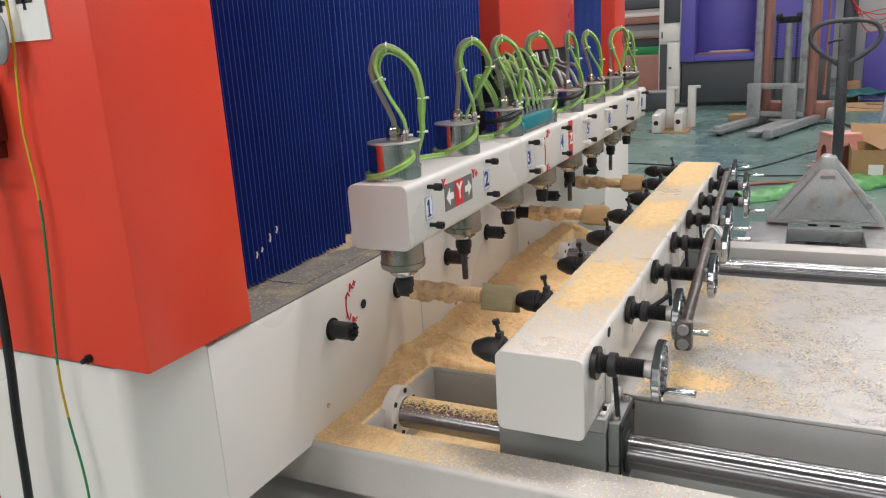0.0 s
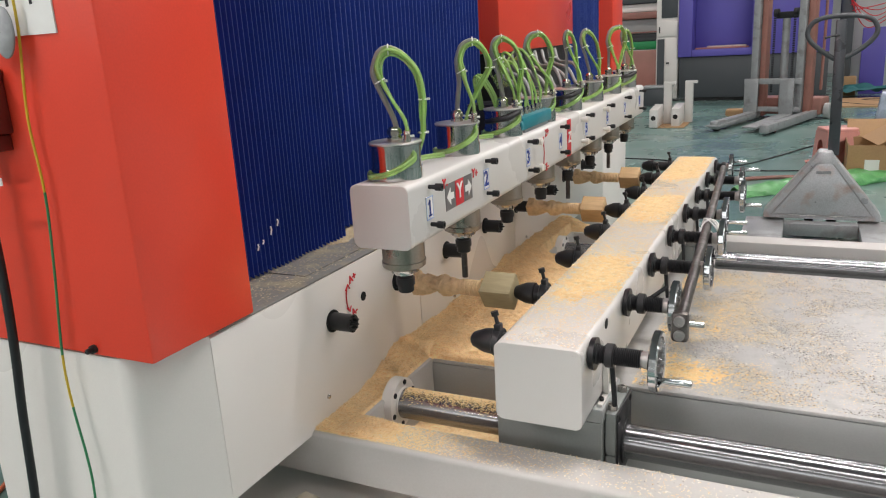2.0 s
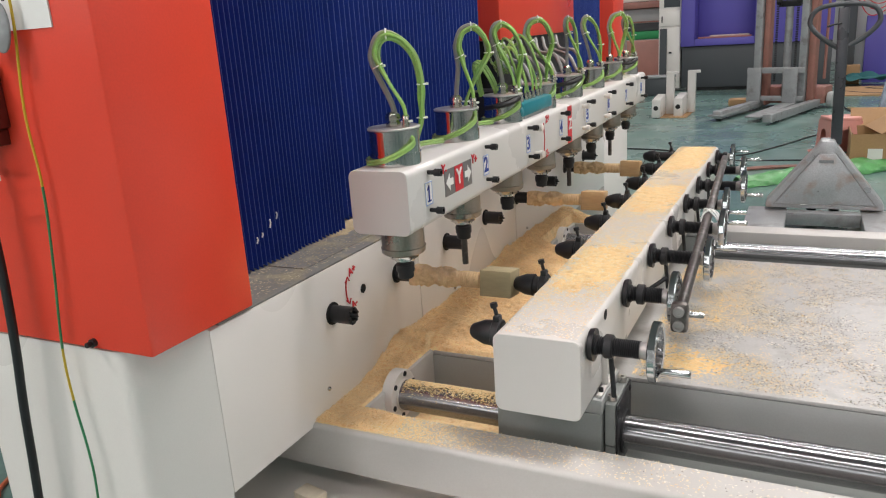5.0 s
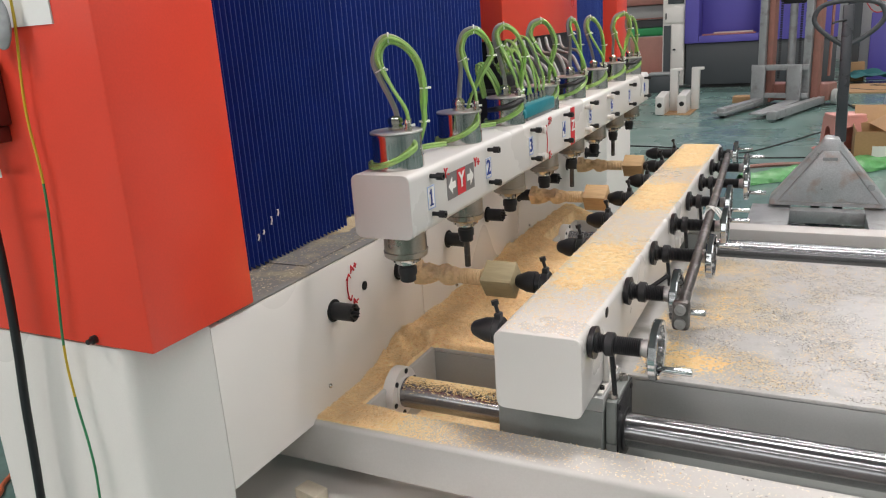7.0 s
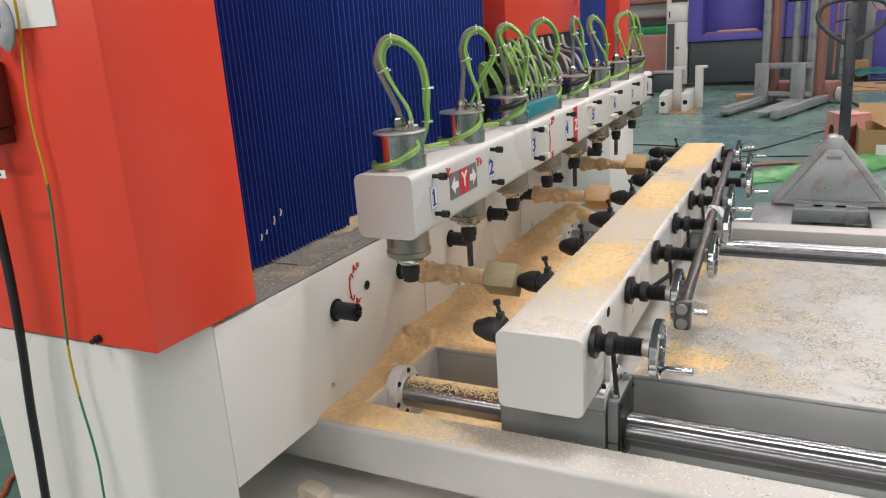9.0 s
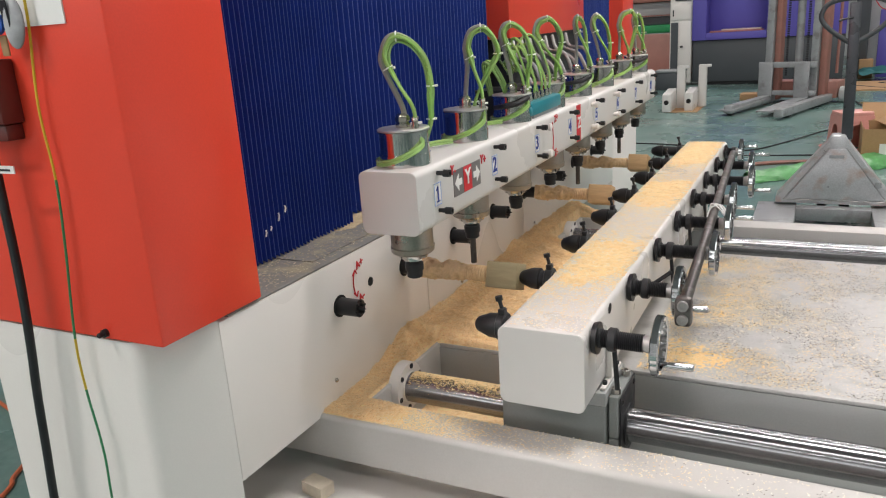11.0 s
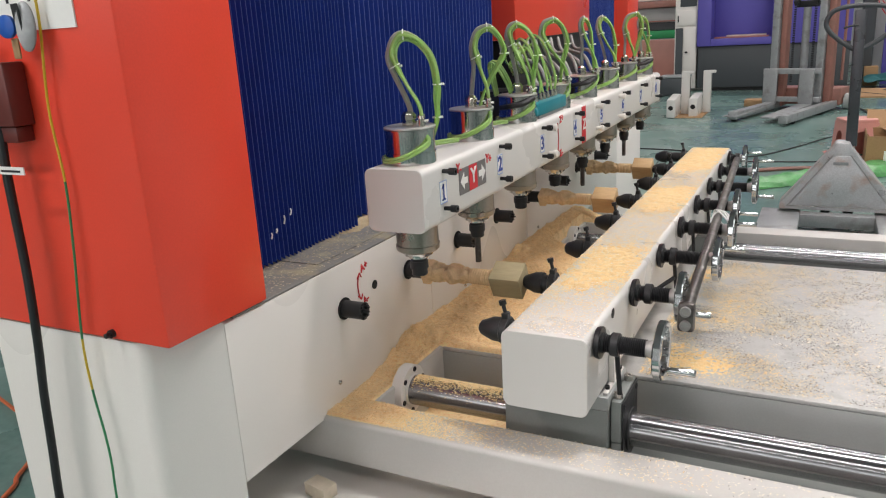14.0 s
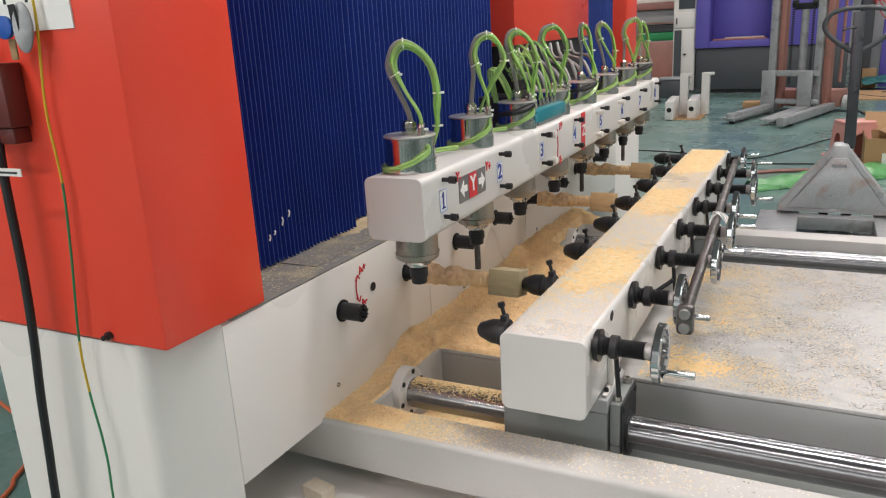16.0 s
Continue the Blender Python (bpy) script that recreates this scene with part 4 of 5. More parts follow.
# ---- blanks that turn between chuck and nose ----
def blank(i):
    """A square pine blank, its inner half carved round; its long axis is x."""
    t = thing("wood_blank", "square pine blank with a carved, turned shank, spinning in the lathe", "wood blank", (XP, ST[i], AX), group="wood blanks in the lathe")
    bm = B()
    box(bm, 0.211, 0.279, -0.0275, 0.0275, -0.0275, 0.0275, 0.0022, 2)
    part("square_block", bm, WOOD if i == WORK[0] else TAN, t, "uncarved square pine end")
    bm = B()
    seg = 36
    prof = [(0.042, 0.013), (0.050, 0.020), (0.062, 0.0235), (0.075, 0.0225), (0.088, 0.019), (0.098, 0.0175), (0.110, 0.0215), (0.128, 0.022), (0.143, 0.0185), (0.152, 0.0150), (0.158, 0.0165)]
    for k in range(8):
        s = 0.160 + k * 0.0055
        prof += [(s, 0.0150), (s + 0.0008, 0.0172), (s + 0.0040, 0.0172), (s + 0.0048, 0.0150)]
    fine = []
    for (s0, r0), (s1, r1) in zip(prof, prof[1:]):
        n = max(1, int((s1 - s0) / 0.003))
        fine += [(s0 + (s1 - s0) * k / n, r0 + (r1 - r0) * k / n) for k in range(n)]
    rings = []
    for s, r in fine:
        row = []
        for k in range(seg):
            a = 2 * math.pi * k / seg
            q = r
            if s < 0.155:
                q += 0.0045 * nz(s * 70, math.cos(a) * 1.8, 1.0, math.sin(a) * 1.8 + 3) + 0.0018 * math.sin(3 * a + s * 90) - 0.0030 * (nz(s * 120, math.cos(a) * 2.2, 1.0, 7 + math.sin(a) * 2.2) > 0.12)
            row.append(bm.verts.new((s, q * math.cos(a), q * math.sin(a))))
        rings.append(row)
    for a, b in zip(rings, rings[1:]):
        for k in range(seg):
            f = bm.faces.new((a[k], a[(k + 1) % seg], b[(k + 1) % seg], b[k]))
            f.smooth = True
    bm.faces.new(rings[0][::-1])
    bm.faces.new(rings[-1])
    part("carved_shank", bm, CARVED, t, "freshly carved pale shank")
    bm = B()
    box(bm, 0.040, 0.062, -0.021, 0.021, -0.021, 0.021, 0.003, 1)
    part("square_tenon", bm, CARVED, t)
    return t


blanks = [blank(i) for i in WORK]

# ---- sawdust and chips ----
def pile(y):
    """Height of the dust against the panel along the machine."""
    keys = ((-0.06, 0.0), (0.10, 0.001), (0.17, 0.005), (0.22, 0.022), (0.27, 0.040), (0.33, 0.034), (0.45, 0.026), (0.60, 0.030), (0.80, 0.028), (0.92, 0.036), (1.05, 0.042), (1.18, 0.042), (1.45, 0.036), (2.0, 0.03))
    for (a, u), (b, v) in zip(keys, keys[1:]):
        if y <= b:
            s = max(0.0, (y - a) / (b - a))
            return u + (v - u) * s * s * (3 - 2 * s)
    return 0.03


def dust_left(x, y):
    d = x - XP
    h = pile(y) * math.exp(-(d / 0.075) ** 2) + 0.009 + 0.006 * nz(x, y, 14) + 0.0040 * nz(x, y, 45, 2) + 0.0044 * nz(x, y, 105, 4)
    if 0.36 < y < 1.02:
        h += 0.012 * (0.5 + 0.5 * math.cos(2 * math.pi * (y - 0.45 + 0.25 * d) / 0.259)) ** 3 * math.exp(-((d - 0.10) / 0.14) ** 2)
    if y < 0.040:
        h = 0.0042 - max(0, x + 0.27) * 0.05 + 0.0022 * nz(x, y, 26) + 0.0010 * nz(x, y, 70, 3) - max(0, -0.035 - y) * 0.6 - (max(0, y - 0.030) * 0.5 if x > -0.30 else 0)
    elif y < 0.33:
        edge = -0.296 - x
        h = min(h, 0.004 + edge * 1.1) if edge > 0 else -1
        h = min(h, 0.004 + max(0, y - 0.12) * 0.3)
    elif y < 0.36:
        h = min(h, 0.006 + (y - 0.33) * 0.5) if x > -0.30 else h
    elif 1.16 < y < 1.51 and x > -0.30:
        h = -1
    if x > -0.05:
        h -= (x + 0.05) * 0.1
    return ZT, h


heap("sawdust_heap", XP + 0.0005, 0.012, -0.046, 1.58, 0.0042, dust_left, DUST, "heaped golden sawdust along the lathe panel and table", "sawdust")
heap("sawdust_well", -0.293, 0.14, 0.043, 0.325, 0.008, lambda x, y: (-0.352, 0.030 + 0.008 * nz(x, y, 15) + 0.003 * nz(x, y, 60) - max(0, x) * 0.03), DUST, "sawdust lying in the well under the rail", "sawdust")


def beam_dust(y):
    """How thick the yellow dust lies along the tailstock beam."""
    keys = ((0.0, 0.05), (0.12, 0.12), (0.22, 0.45), (0.30, 0.95), (0.5, 0.95), (0.6, 0.5), (0.7, 0.22), (0.8, 0.3), (0.9, 0.8), (1.0, 1.0), (1.2, 1.0), (1.28, 0.5), (1.36, 0.25), (1.45, 0.6), (1.55, 1.0), (2.0, 1.0))
    for (a, u), (b, v) in zip(keys, keys[1:]):
        if y <= b:
            return u + (v - u) * max(0.0, (y - a) / (b - a))
    return 1.0


heap("sawdust_film", 0.008, 0.144, 0.06, 1.95, 0.0032, lambda x, y: (0.0, -0.0060 + 0.0081 * beam_dust(y + 0.07 * nz(x, y, 11, 9)) + 0.0014 * nz(x, y, 22) + 0.0018 * nz(x, y, 60, 3) + 0.0018 * nz(x, y, 170, 5) - 0.0030 * abs((x - 0.076) / 0.068) ** 3), FINE, "thin yellow sawdust lying in patches on the tailstock beam", "sawdust", 0.0)


heap("table_film", 0.16, 0.46, 0.336, 1.16, 0.004, lambda x, y: (ZT, -0.0008 + 0.0014 * max(0, 1 - abs(y - 0.42) / 0.13) + 0.0016 * nz(x, y, 8, 2) + 0.0010 * nz(x, y, 30, 4) + 0.0016 * nz(x, y, 125, 5) - 0.0085 * max(0, x - 0.20)), FINE, "thin yellow sawdust in faint patches on the table", "sawdust", 0.0)


def on_beam(r):
    x, y = r.uniform(0.008, 0.142), r.uniform(0.01, 1.955)
    if r.random() > 0.03 + 1.05 * beam_dust(y + 0.05 * nz(x, y, 14, 9)) * (0.65 + 0.9 * nz(x, y, 50, 2)):
        return None
    return x, y, 0.0007


def on_beam_pale(r):
    return r.uniform(0.008, 0.142), r.uniform(0.01, 1.955), 0.0006


def on_front(r):
    x = XP + abs(r.normal(0, 0.13)) if r.random() < 0.95 else XP + r.uniform(0, 0.7)
    return None if x > 0.9 else (x, r.uniform(-0.044, 0.032), ZT + 0.0005)


def front_grit(r):
    x = 0.95 - abs(r.normal(0, 0.28))
    y = r.uniform(-0.044, 0.033)
    return (x, y, ZT + 0.0004) if nz(x, y, 16, 4) > -0.05 else None


def front_pale(r):
    return XP + abs(r.normal(0, 0.45)), r.uniform(-0.044, 0.032), ZT + 0.0005


def on_table(r):
    x, y = 0.16 + abs(r.normal(0, 0.20)), r.uniform(0.335, 1.17)
    if x > 1.5 or nz(x, y, 8, 2) + 0.6 * nz(x, y, 24, 6) < r.uniform(-0.45, 0.35):
        return None
    return x, y, ZT + 0.0005


def grit_table(r):
    for _ in range(6):
        x, y = r.uniform(0.17, 1.5), r.uniform(0.335, 1.175)
        if nz(x, y, 9, 8) + 0.7 * nz(x, y, 30, 3) > r.uniform(-0.28, 0.36):
            return x, y, ZT + 0.0004
    return None


def on_heap(r):
    x, y = XP + abs(r.normal(0, 0.15)), r.uniform(-0.04, 1.55)
    if x > 0.0:
        return None
    z, h = dust_left(x, y)
    return (x, y, z + h + 0.0010) if h > 0.001 else None


def on_rail(r):
    x, a = r.uniform(-0.26, 0.0), r.normal(0, 0.42)
    return x, 0.155 + 0.031 * math.sin(a), RZ + 0.032 * math.cos(a)


def on_ledge(r):
    x = r.uniform(-0.50, -0.36)
    return x, r.uniform(-0.16, 2.0), 0.0758


chips("beam_chips", 70000, on_beam, CHIPS, 0.0015, None, "loose yellow wood chips on the tailstock beam", "wood chips")
chips("pale_chips", 10000, on_beam_pale, chip_mat("white_flakes", (0.74, 0.70, 0.62), (0.93, 0.91, 0.87)), 0.0014, None, "pale wood flakes on the tailstock beam", "wood chips")
chips("frame_chips", 11000, on_front, CHIPS, 0.0014, None, "loose yellow wood chips on the white frame", "wood chips")
chips("table_chips", 34000, on_table, CHIPS, 0.0013, None, "loose yellow wood chips on the table", "wood chips")
chips("table_flakes", 7000, grit_table, FLAKES, 0.0020, None, "pale wood flakes on the table", "wood chips")
chips("frame_grit", 900, front_grit, GRIT, 0.0014, None, "dark grit on the white frame", "grit")
chips("frame_flakes", 1300, front_pale, FLAKES, 0.0017, None, "pale wood flakes on the white frame", "wood chips")
chips("table_grit", 26000, grit_table, GRIT, 0.0014, None, "dark grit scattered over the table", "grit")
chips("heap_chips", 75000, on_heap, HEAPCHIPS, 0.0014, None, "loose chips on the sawdust heap", "wood chips", tilt=1.0)
chips("heap_crumbs", 2200, on_heap, chip_mat("brown_crumbs", (0.50, 0.29, 0.12), (0.72, 0.48, 0.22)), 0.0016, None, "brown crumbs on the sawdust heap", "wood chips")
chips("rail_chips", 3400, on_rail, CHIPS, 0.0019, None, "pale chips lying on the round rail", "wood chips")
chips("ledge_chips", 5000, on_ledge, chip_mat("grey_chips", (0.22, 0.20, 0.16), (0.62, 0.54, 0.38)), 0.0024, None, "grey dusty chips on the ledge", "wood chips")
heap("ledge_dust", -0.49, -0.36, 0.10, 2.1, 0.008, lambda x, y: (0.073, -0.002 + 0.004 * nz(x, y, 12) + 0.012 * max(0, min(1, (y - 0.1) * 4)) * max(0, (-0.40 - x) / 0.09) + 0.002 * nz(x, y, 60, 2)), mat("grey_sawdust", (0.46, 0.37, 0.24), 0.95, var=0.3, scale=25, fine=300, bump=0.8, spec=0.1), "grey-brown dust heaped on the ledge", "sawdust")
solo("wood_offcut", box(B(), -0.027, 0.027, -0.017, 0.017, 0, 0.026, 0.002), mat("pale_offcut", (0.66, 0.58, 0.46), 0.7, var=0.1), "pale wooden offcut lying on the tray", "offcut", base=pose(-0.335, -0.105, -0.3395, 0, 0, -12))

# ---- cables and small things at the near cabinet ----
wire = thing("earth_wire", "yellow and green earth wire hanging down the cabinet", "wire", (-0.5, -0.4, -0.2))
WP = [(-0.468, -0.397, 0.72), (-0.472, -0.400, 0.60), (-0.474, -0.400, 0.527), (-0.489, -0.400, 0.417), (-0.485, -0.400, 0.316), (-0.494, -0.401, 0.217), (-0.514, -0.402, 0.074), (-0.514, -0.402, -0.010), (-0.505, -0.402, -0.095), (-0.506, -0.402, -0.166), (-0.515, -0.41, -0.32), (-0.53, -0.47, -0.70)]
WS = smooth_path(WP, 10)
for k in range(0, len(WS) - 1, 5):
    seg = WS[k:k + 6]
    if len(seg) > 1:
        yellow = seg[0][2] > 0.33 or 0.02 < seg[0][2] < 0.10
        part("yellow_length" if yellow else "green_length", sweep(B(), seg, 0.0019, 7), YELLOWWIRE if yellow else GREENWIRE, wire).location = (0.5, 0.4, 0.2)
blk = thing("power_cable", "thick black power cable hanging by the cabinet", "cable", (-0.6, -0.42, -0.3))
CP = [(-0.585, -0.41, 0.50), (-0.580, -0.415, 0.41), (-0.580, -0.42, 0.324), (-0.584, -0.42, 0.181), (-0.594, -0.42, 0.070), (-0.608, -0.42, -0.030), (-0.624, -0.42, -0.180), (-0.63, -0.44, -0.45), (-0.66, -0.52, -0.70)]
part("sheath", sweep(B(), smooth_path(CP, 8), 0.0066, 10), CABLEK, blk).location = (0.6, 0.42, 0.3)
part("cable_tag", box(B(), -0.588, -0.526, -0.430, -0.4285, 0.329, 0.340), PAPER, blk, "white cable tag with fine print").location = (0.6, 0.42, 0.3)
part("print_bars", box(B(), -0.575, -0.534, -0.4306, -0.4301, 0.3325, 0.3355), INK, blk).location = (0.6, 0.42, 0.3)
cbx = thing("switch_box", "dark red switch box with hanging keys on the cabinet", "switch box", (-0.56, -0.40, 0.38))
part("case", box(B(), -0.62, -0.534, -0.425, -0.391, 0.395, 0.482, 0.003), MAROON, cbx).location = (0.56, 0.40, -0.38)
part("shackle", box(B(), -0.62, -0.542, -0.418, -0.391, 0.372, 0.394, 0.002), MAROON, cbx).location = (0.56, 0.40, -0.38)
bm = lathe(B(), (-0.483, -0.412, 0.525), (0.2, -1, 0.1), [(0, 0.020), (0.001, 0.0215), (0.003, 0.0215), (0.004, 0.020)], 26)
bmesh.ops.scale(bm, verts=bm.verts, vec=(0.65, 1, 1.5), space=Matrix.Translation((0.483, 0.412, -0.525)))
part("grey_tag", bm, GALV, cbx, "grey metal tag").location = (0.56, 0.40, -0.38)
part("blue_tag", lathe(B(), (-0.516, -0.414, 0.527), (0.1, -1, 0), [(0, 0.013), (0.001, 0.015), (0.006, 0.015), (0.007, 0.013)], 20), BLUEP, cbx, "round blue key fob").location = (0.56, 0.40, -0.38)
bm = B()
for k in range(4):
    sweep(bm, [(-0.505 + 0.006 * k, -0.413 - 0.002 * k, 0.555), (-0.500 + 0.004 * k, -0.414, 0.515 - 0.006 * k)], 0.0018, 5)
part("keys", bm, BLACK, cbx, "bunch of dark keys").location = (0.56, 0.40, -0.38)
part("wooden_tag", box(B(), -0.522, -0.508, -0.4125, -0.409, 0.485, 0.512, 0.002), CARD, cbx).location = (0.56, 0.40, -0.38)
solo("air_hose", sweep(B(), smooth_path([(-0.62, -0.75, FLOOR + 0.008), (-0.80, -0.50, FLOOR + 0.007), (-0.86, -0.1, FLOOR + 0.007), (-0.84, 0.4, FLOOR + 0.007)], 10), 0.007, 8), mat("orange_hose", (0.62, 0.18, 0.06), 0.4), "thin orange air hose lying on the floor", "hose")

# ---- pallet jack beyond the lathe ----
pj = thing("pallet_jack", "scuffed grey steel pallet jack standing on the floor", "pallet jack", (0.562, 3.6, FLOOR))


PLATE = mat("rubbed_steel_plate", (0.52, 0.53, 0.545), 0.34, 0.4, var=0.2, scale=7, fine=140, bump=0.1, stain=(0.40, 0.20, 0.12), stain_amount=0.55, stain_scale=9)


def jp(name, bm, material=GALV, label=""):
    return part(name, bm, material, pj, label)


def jz(z):
    return z - FLOOR


bm = B()
prism(bm, [(-0.305, jz(-0.618)), (0.30, jz(-0.618)), (0.30, jz(-0.585)), (0.050, jz(-0.262)), (0.034, jz(-0.228)), (-0.034, jz(-0.228)), (-0.052, jz(-0.262)), (-0.305, jz(-0.585))], "y", 0.02, 0.16, 0.008)
jp("body", bm, PLATE, "grey steel A-shaped body")
bm = B()
prism(bm, [(-0.252, jz(-0.588)), (0.252, jz(-0.588)), (0.040, jz(-0.300)), (-0.040, jz(-0.300))], "y", 0.012, 0.0205, 0.003)
jp("front_plate", bm, PLATE, "brushed steel front plate with orange scuffs")
bm = B()
for s in (-1, 1):
    sweep(bm, [(s * 0.262, 0.016, jz(-0.594)), (s * 0.043, 0.016, jz(-0.293))], 0.0018, 5)
sweep(bm, [(-0.265, 0.016, jz(-0.595)), (0.265, 0.016, jz(-0.595))], 0.0018, 5)
jp("weld_groove", bm, DULL)
jp("name_bar", box(B(), -0.04, 0.035, 0.0105, 0.0118, jz(-0.352), jz(-0.334)), GALV)
for s in (-1, 1):
    bm = B()
    box(bm, s * 0.295 - 0.105, s * 0.295 + 0.105, -0.60, 0.10, jz(-0.655), jz(-0.632), 0.005)
    box(bm, s * 0.275 - 0.085, s * 0.275 - 0.078, -0.60, 0.10, jz(-0.70), jz(-0.655), 0.002)
    box(bm, s * 0.275 + 0.078, s * 0.275 + 0.085, -0.60, 0.10, jz(-0.70), jz(-0.655), 0.002)
    jp("fork", bm, GALV, "grey steel fork with rubbed paint")
    jp("load_wheel", cyl(B(), (s * 0.275 - 0.03, -0.48, 0.04), (s * 0.275 + 0.03, -0.48, 0.04), 0.04, seg=18), RUBBER)
    jp("steer_wheel", cyl(B(), (s * 0.06 - 0.025, 0.24, 0.09), (s * 0.06 + 0.025, 0.24, 0.09), 0.09, seg=24, chamfer=0.006), RUBBER)
jp("cross_member", box(B(), -0.19, 0.19, -0.06, 0.03, jz(-0.70), jz(-0.628), 0.004), GALV)
bm = B()
cyl(bm, (0, 0.19, 0.10), (0, 0.19, 0.45), 0.045, seg=20)
jp("pump", bm, BLACK)
bm = B()
prism(bm, [(0.012, jz(-0.26)), (0.070, jz(-0.26)), (0.056, jz(0.48)), (0.002, jz(0.48))], "y", 0.10, 0.145, 0.007)
jp("tiller", bm, mat("tiller_steel", (0.085, 0.09, 0.10), 0.30, 0.5, var=0.15, scale=8), "dark steel tiller column")
bm = B()
sweep(bm, smooth_path([(-0.02, 0.12, jz(0.27)), (-0.085, 0.12, jz(0.315)), (-0.145, 0.12, jz(0.37)), (-0.165, 0.12, jz(0.42)), (-0.135, 0.12, jz(0.475)), (-0.06, 0.12, jz(0.498)), (0.06, 0.12, jz(0.498)), (0.145, 0.12, jz(0.475)), (0.175, 0.12, jz(0.42)), (0.155, 0.12, jz(0.37)), (0.095, 0.12, jz(0.315)), (0.02, 0.12, jz(0.27))], 6), 0.0135, 10)
bmesh.ops.translate(bm, verts=bm.verts, vec=(0.030, 0, 0))
jp("handle", bm, CHARCOAL, "looped dark steel handle")
bm = sweep(B(), [(0.022, 0.10, jz(0.40)), (-0.018, 0.09, jz(0.395)), (-0.048, 0.09, jz(0.385))], 0.006, 6)
jp("release_lever", bm, BLACK)

# ---- stacker ----
sk = thing("stacker_truck", "orange and grey walk-behind stacker with forks lowered", "stacker", (0.1, 9.4, FLOOR))
sk.rotation_euler = (0, 0, radians(-17))


def kp(name, bm, material=GALV, label=""):
    return part(name, bm, material, sk, label)


for x0, x1 in ((-0.37, -0.21), (0.18, 0.39)):
    bm = B()
    box(bm, x0 + 0.09, x1 - (0.04 if x1 > 0 else 0.0), 0.16, 0.30, 0.05, 2.1, 0.006)
    kp("mast_upright", bm, ORANGE, "faded orange mast upright")
    kp("mast_channel", box(B(), x0, x0 + 0.085, 0.10, 0.22, 0.08, 2.1, 0.006), GALV, "grey steel mast channel")
kp("lift_ram", cyl(B(), (0.0, 0.22, 0.15), (0.0, 0.22, 1.25), 0.045, seg=20), GALV, "grey lift cylinder")
kp("ram_head", box(B(), -0.13, 0.13, 0.20, 0.26, 1.25, 1.33, 0.01), BLACK)
for s in (-1, 1):
    kp("chain_sheave", cyl(B(), (s * 0.12 - 0.025, 0.2, 1.32), (s * 0.12 + 0.025, 0.2, 1.32), 0.05, seg=18), BLACK)
    bm = B()
    for k in range(34):
        box(bm, s * 0.12 - 0.014, s * 0.12 + 0.014, 0.145, 0.155, 0.35 + k * 0.028, 0.35 + k * 0.028 + 0.02)
    kp("lift_chain", bm, BLACK)
bm = B()
box(bm, -0.41, 0.29, 0.0, 0.05, 0.46, 0.53, 0.005)
box(bm, -0.41, 0.29, 0.0, 0.05, 0.12, 0.18, 0.005)
kp("fork_carriage", bm, GALV)
for x in (-0.31, 0.13):
    bm = B()
    box(bm, x - 0.085, x + 0.085, -0.03, 0.0, 0.06, 0.52, 0.006)
    prism(bm, [(-0.03, 0.10), (-1.20, 0.075), (-1.20, 0.055), (-0.03, 0.045)], "x", x - 0.085, x + 0.085, 0.004)
    kp("fork", bm, GALV, "grey steel lifting fork")
for x in (-0.29, 0.36):
    kp("support_leg", box(B(), x - 0.05, x + 0.05, -1.18 if x < 0 else -1.38, 0.30, 0.03, 0.12, 0.008), GALV, "grey outrigger leg")
    kp("leg_wheel", cyl(B(), (x - 0.03, -1.10, 0.04), (x + 0.03, -1.10, 0.04), 0.04, seg=16), RUBBER)
kp("chassis", box(B(), -0.42, 0.45, 0.28, 0.62, 0.06, 0.27, 0.02), ORANGE, "faded orange chassis")
kp("rear_wheel", cyl(B(), (0.46, 0.42, 0.10), (0.53, 0.42, 0.10), 0.10, seg=24, chamfer=0.008), GREYP)
kp("push_bar", sweep(B(), [(0.40, 0.40, 0.36), (0.40, 0.42, 1.4), (0.38, 0.44, 1.75)], 0.018, 8), ORANGE)

# ---- purple machine, white cabinet, racks ----
pm = thing("purple_machine", "purple and charcoal machine enclosure at the back of the hall", "machine", (-0.4, 12.9, FLOOR))


def pp(name, bm, material, label=""):
    ob = part(name, bm, material, pm, label)
    ob.location = (0.4, -12.9, -FLOOR)
    return ob


pp("base", box(B(), -1.53, 0.72, 12.42, 13.9, FLOOR + 0.06, 0.005, 0.01), CHARCOAL, "charcoal lower casing")
pp("plinth", box(B(), -1.45, 0.66, 12.50, 13.85, FLOOR, FLOOR + 0.06), BLACK)
for b in ((-1.55, -1.33, 12.38, 13.9, 0.012, 1.7), (-0.41, 0.72, 12.38, 13.9, 0.012, 1.7), (-1.328, -0.412, 12.38, 13.9, 0.012, 0.125), (-1.328, -0.412, 12.75, 13.9, 0.127, 1.7)):
    pp("casing_panel", box(B(), *b, 0.008), PURPLE, "purple enclosure panel")
pp("door_edge", box(B(), -0.36, -0.345, 12.372, 12.38, 0.05, 1.7), CHARCOAL)
for z in (0.62, 0.70, 0.78):
    pp("button", lathe(B(), (-0.29, 12.378, z), (0, -1, 0), [(0, 0.02), (0.015, 0.018)], 12), TIE)
solo("board_offcut", box(B(), -1.28, -0.46, 12.42, 12.6, 0.127, 0.150, 0.004), mat("reddish_board", (0.40, 0.16, 0.14), 0.6, var=0.3, scale=6), "reddish board offcut lying in the machine opening", "board")
solo("board_offcut", box(B(), -1.10, -0.50, 12.45, 12.68, 0.1505, 0.172, 0.004), mat("pale_board", (0.55, 0.45, 0.40), 0.6, var=0.2, scale=6), "pale board offcut lying in the machine opening", "board")

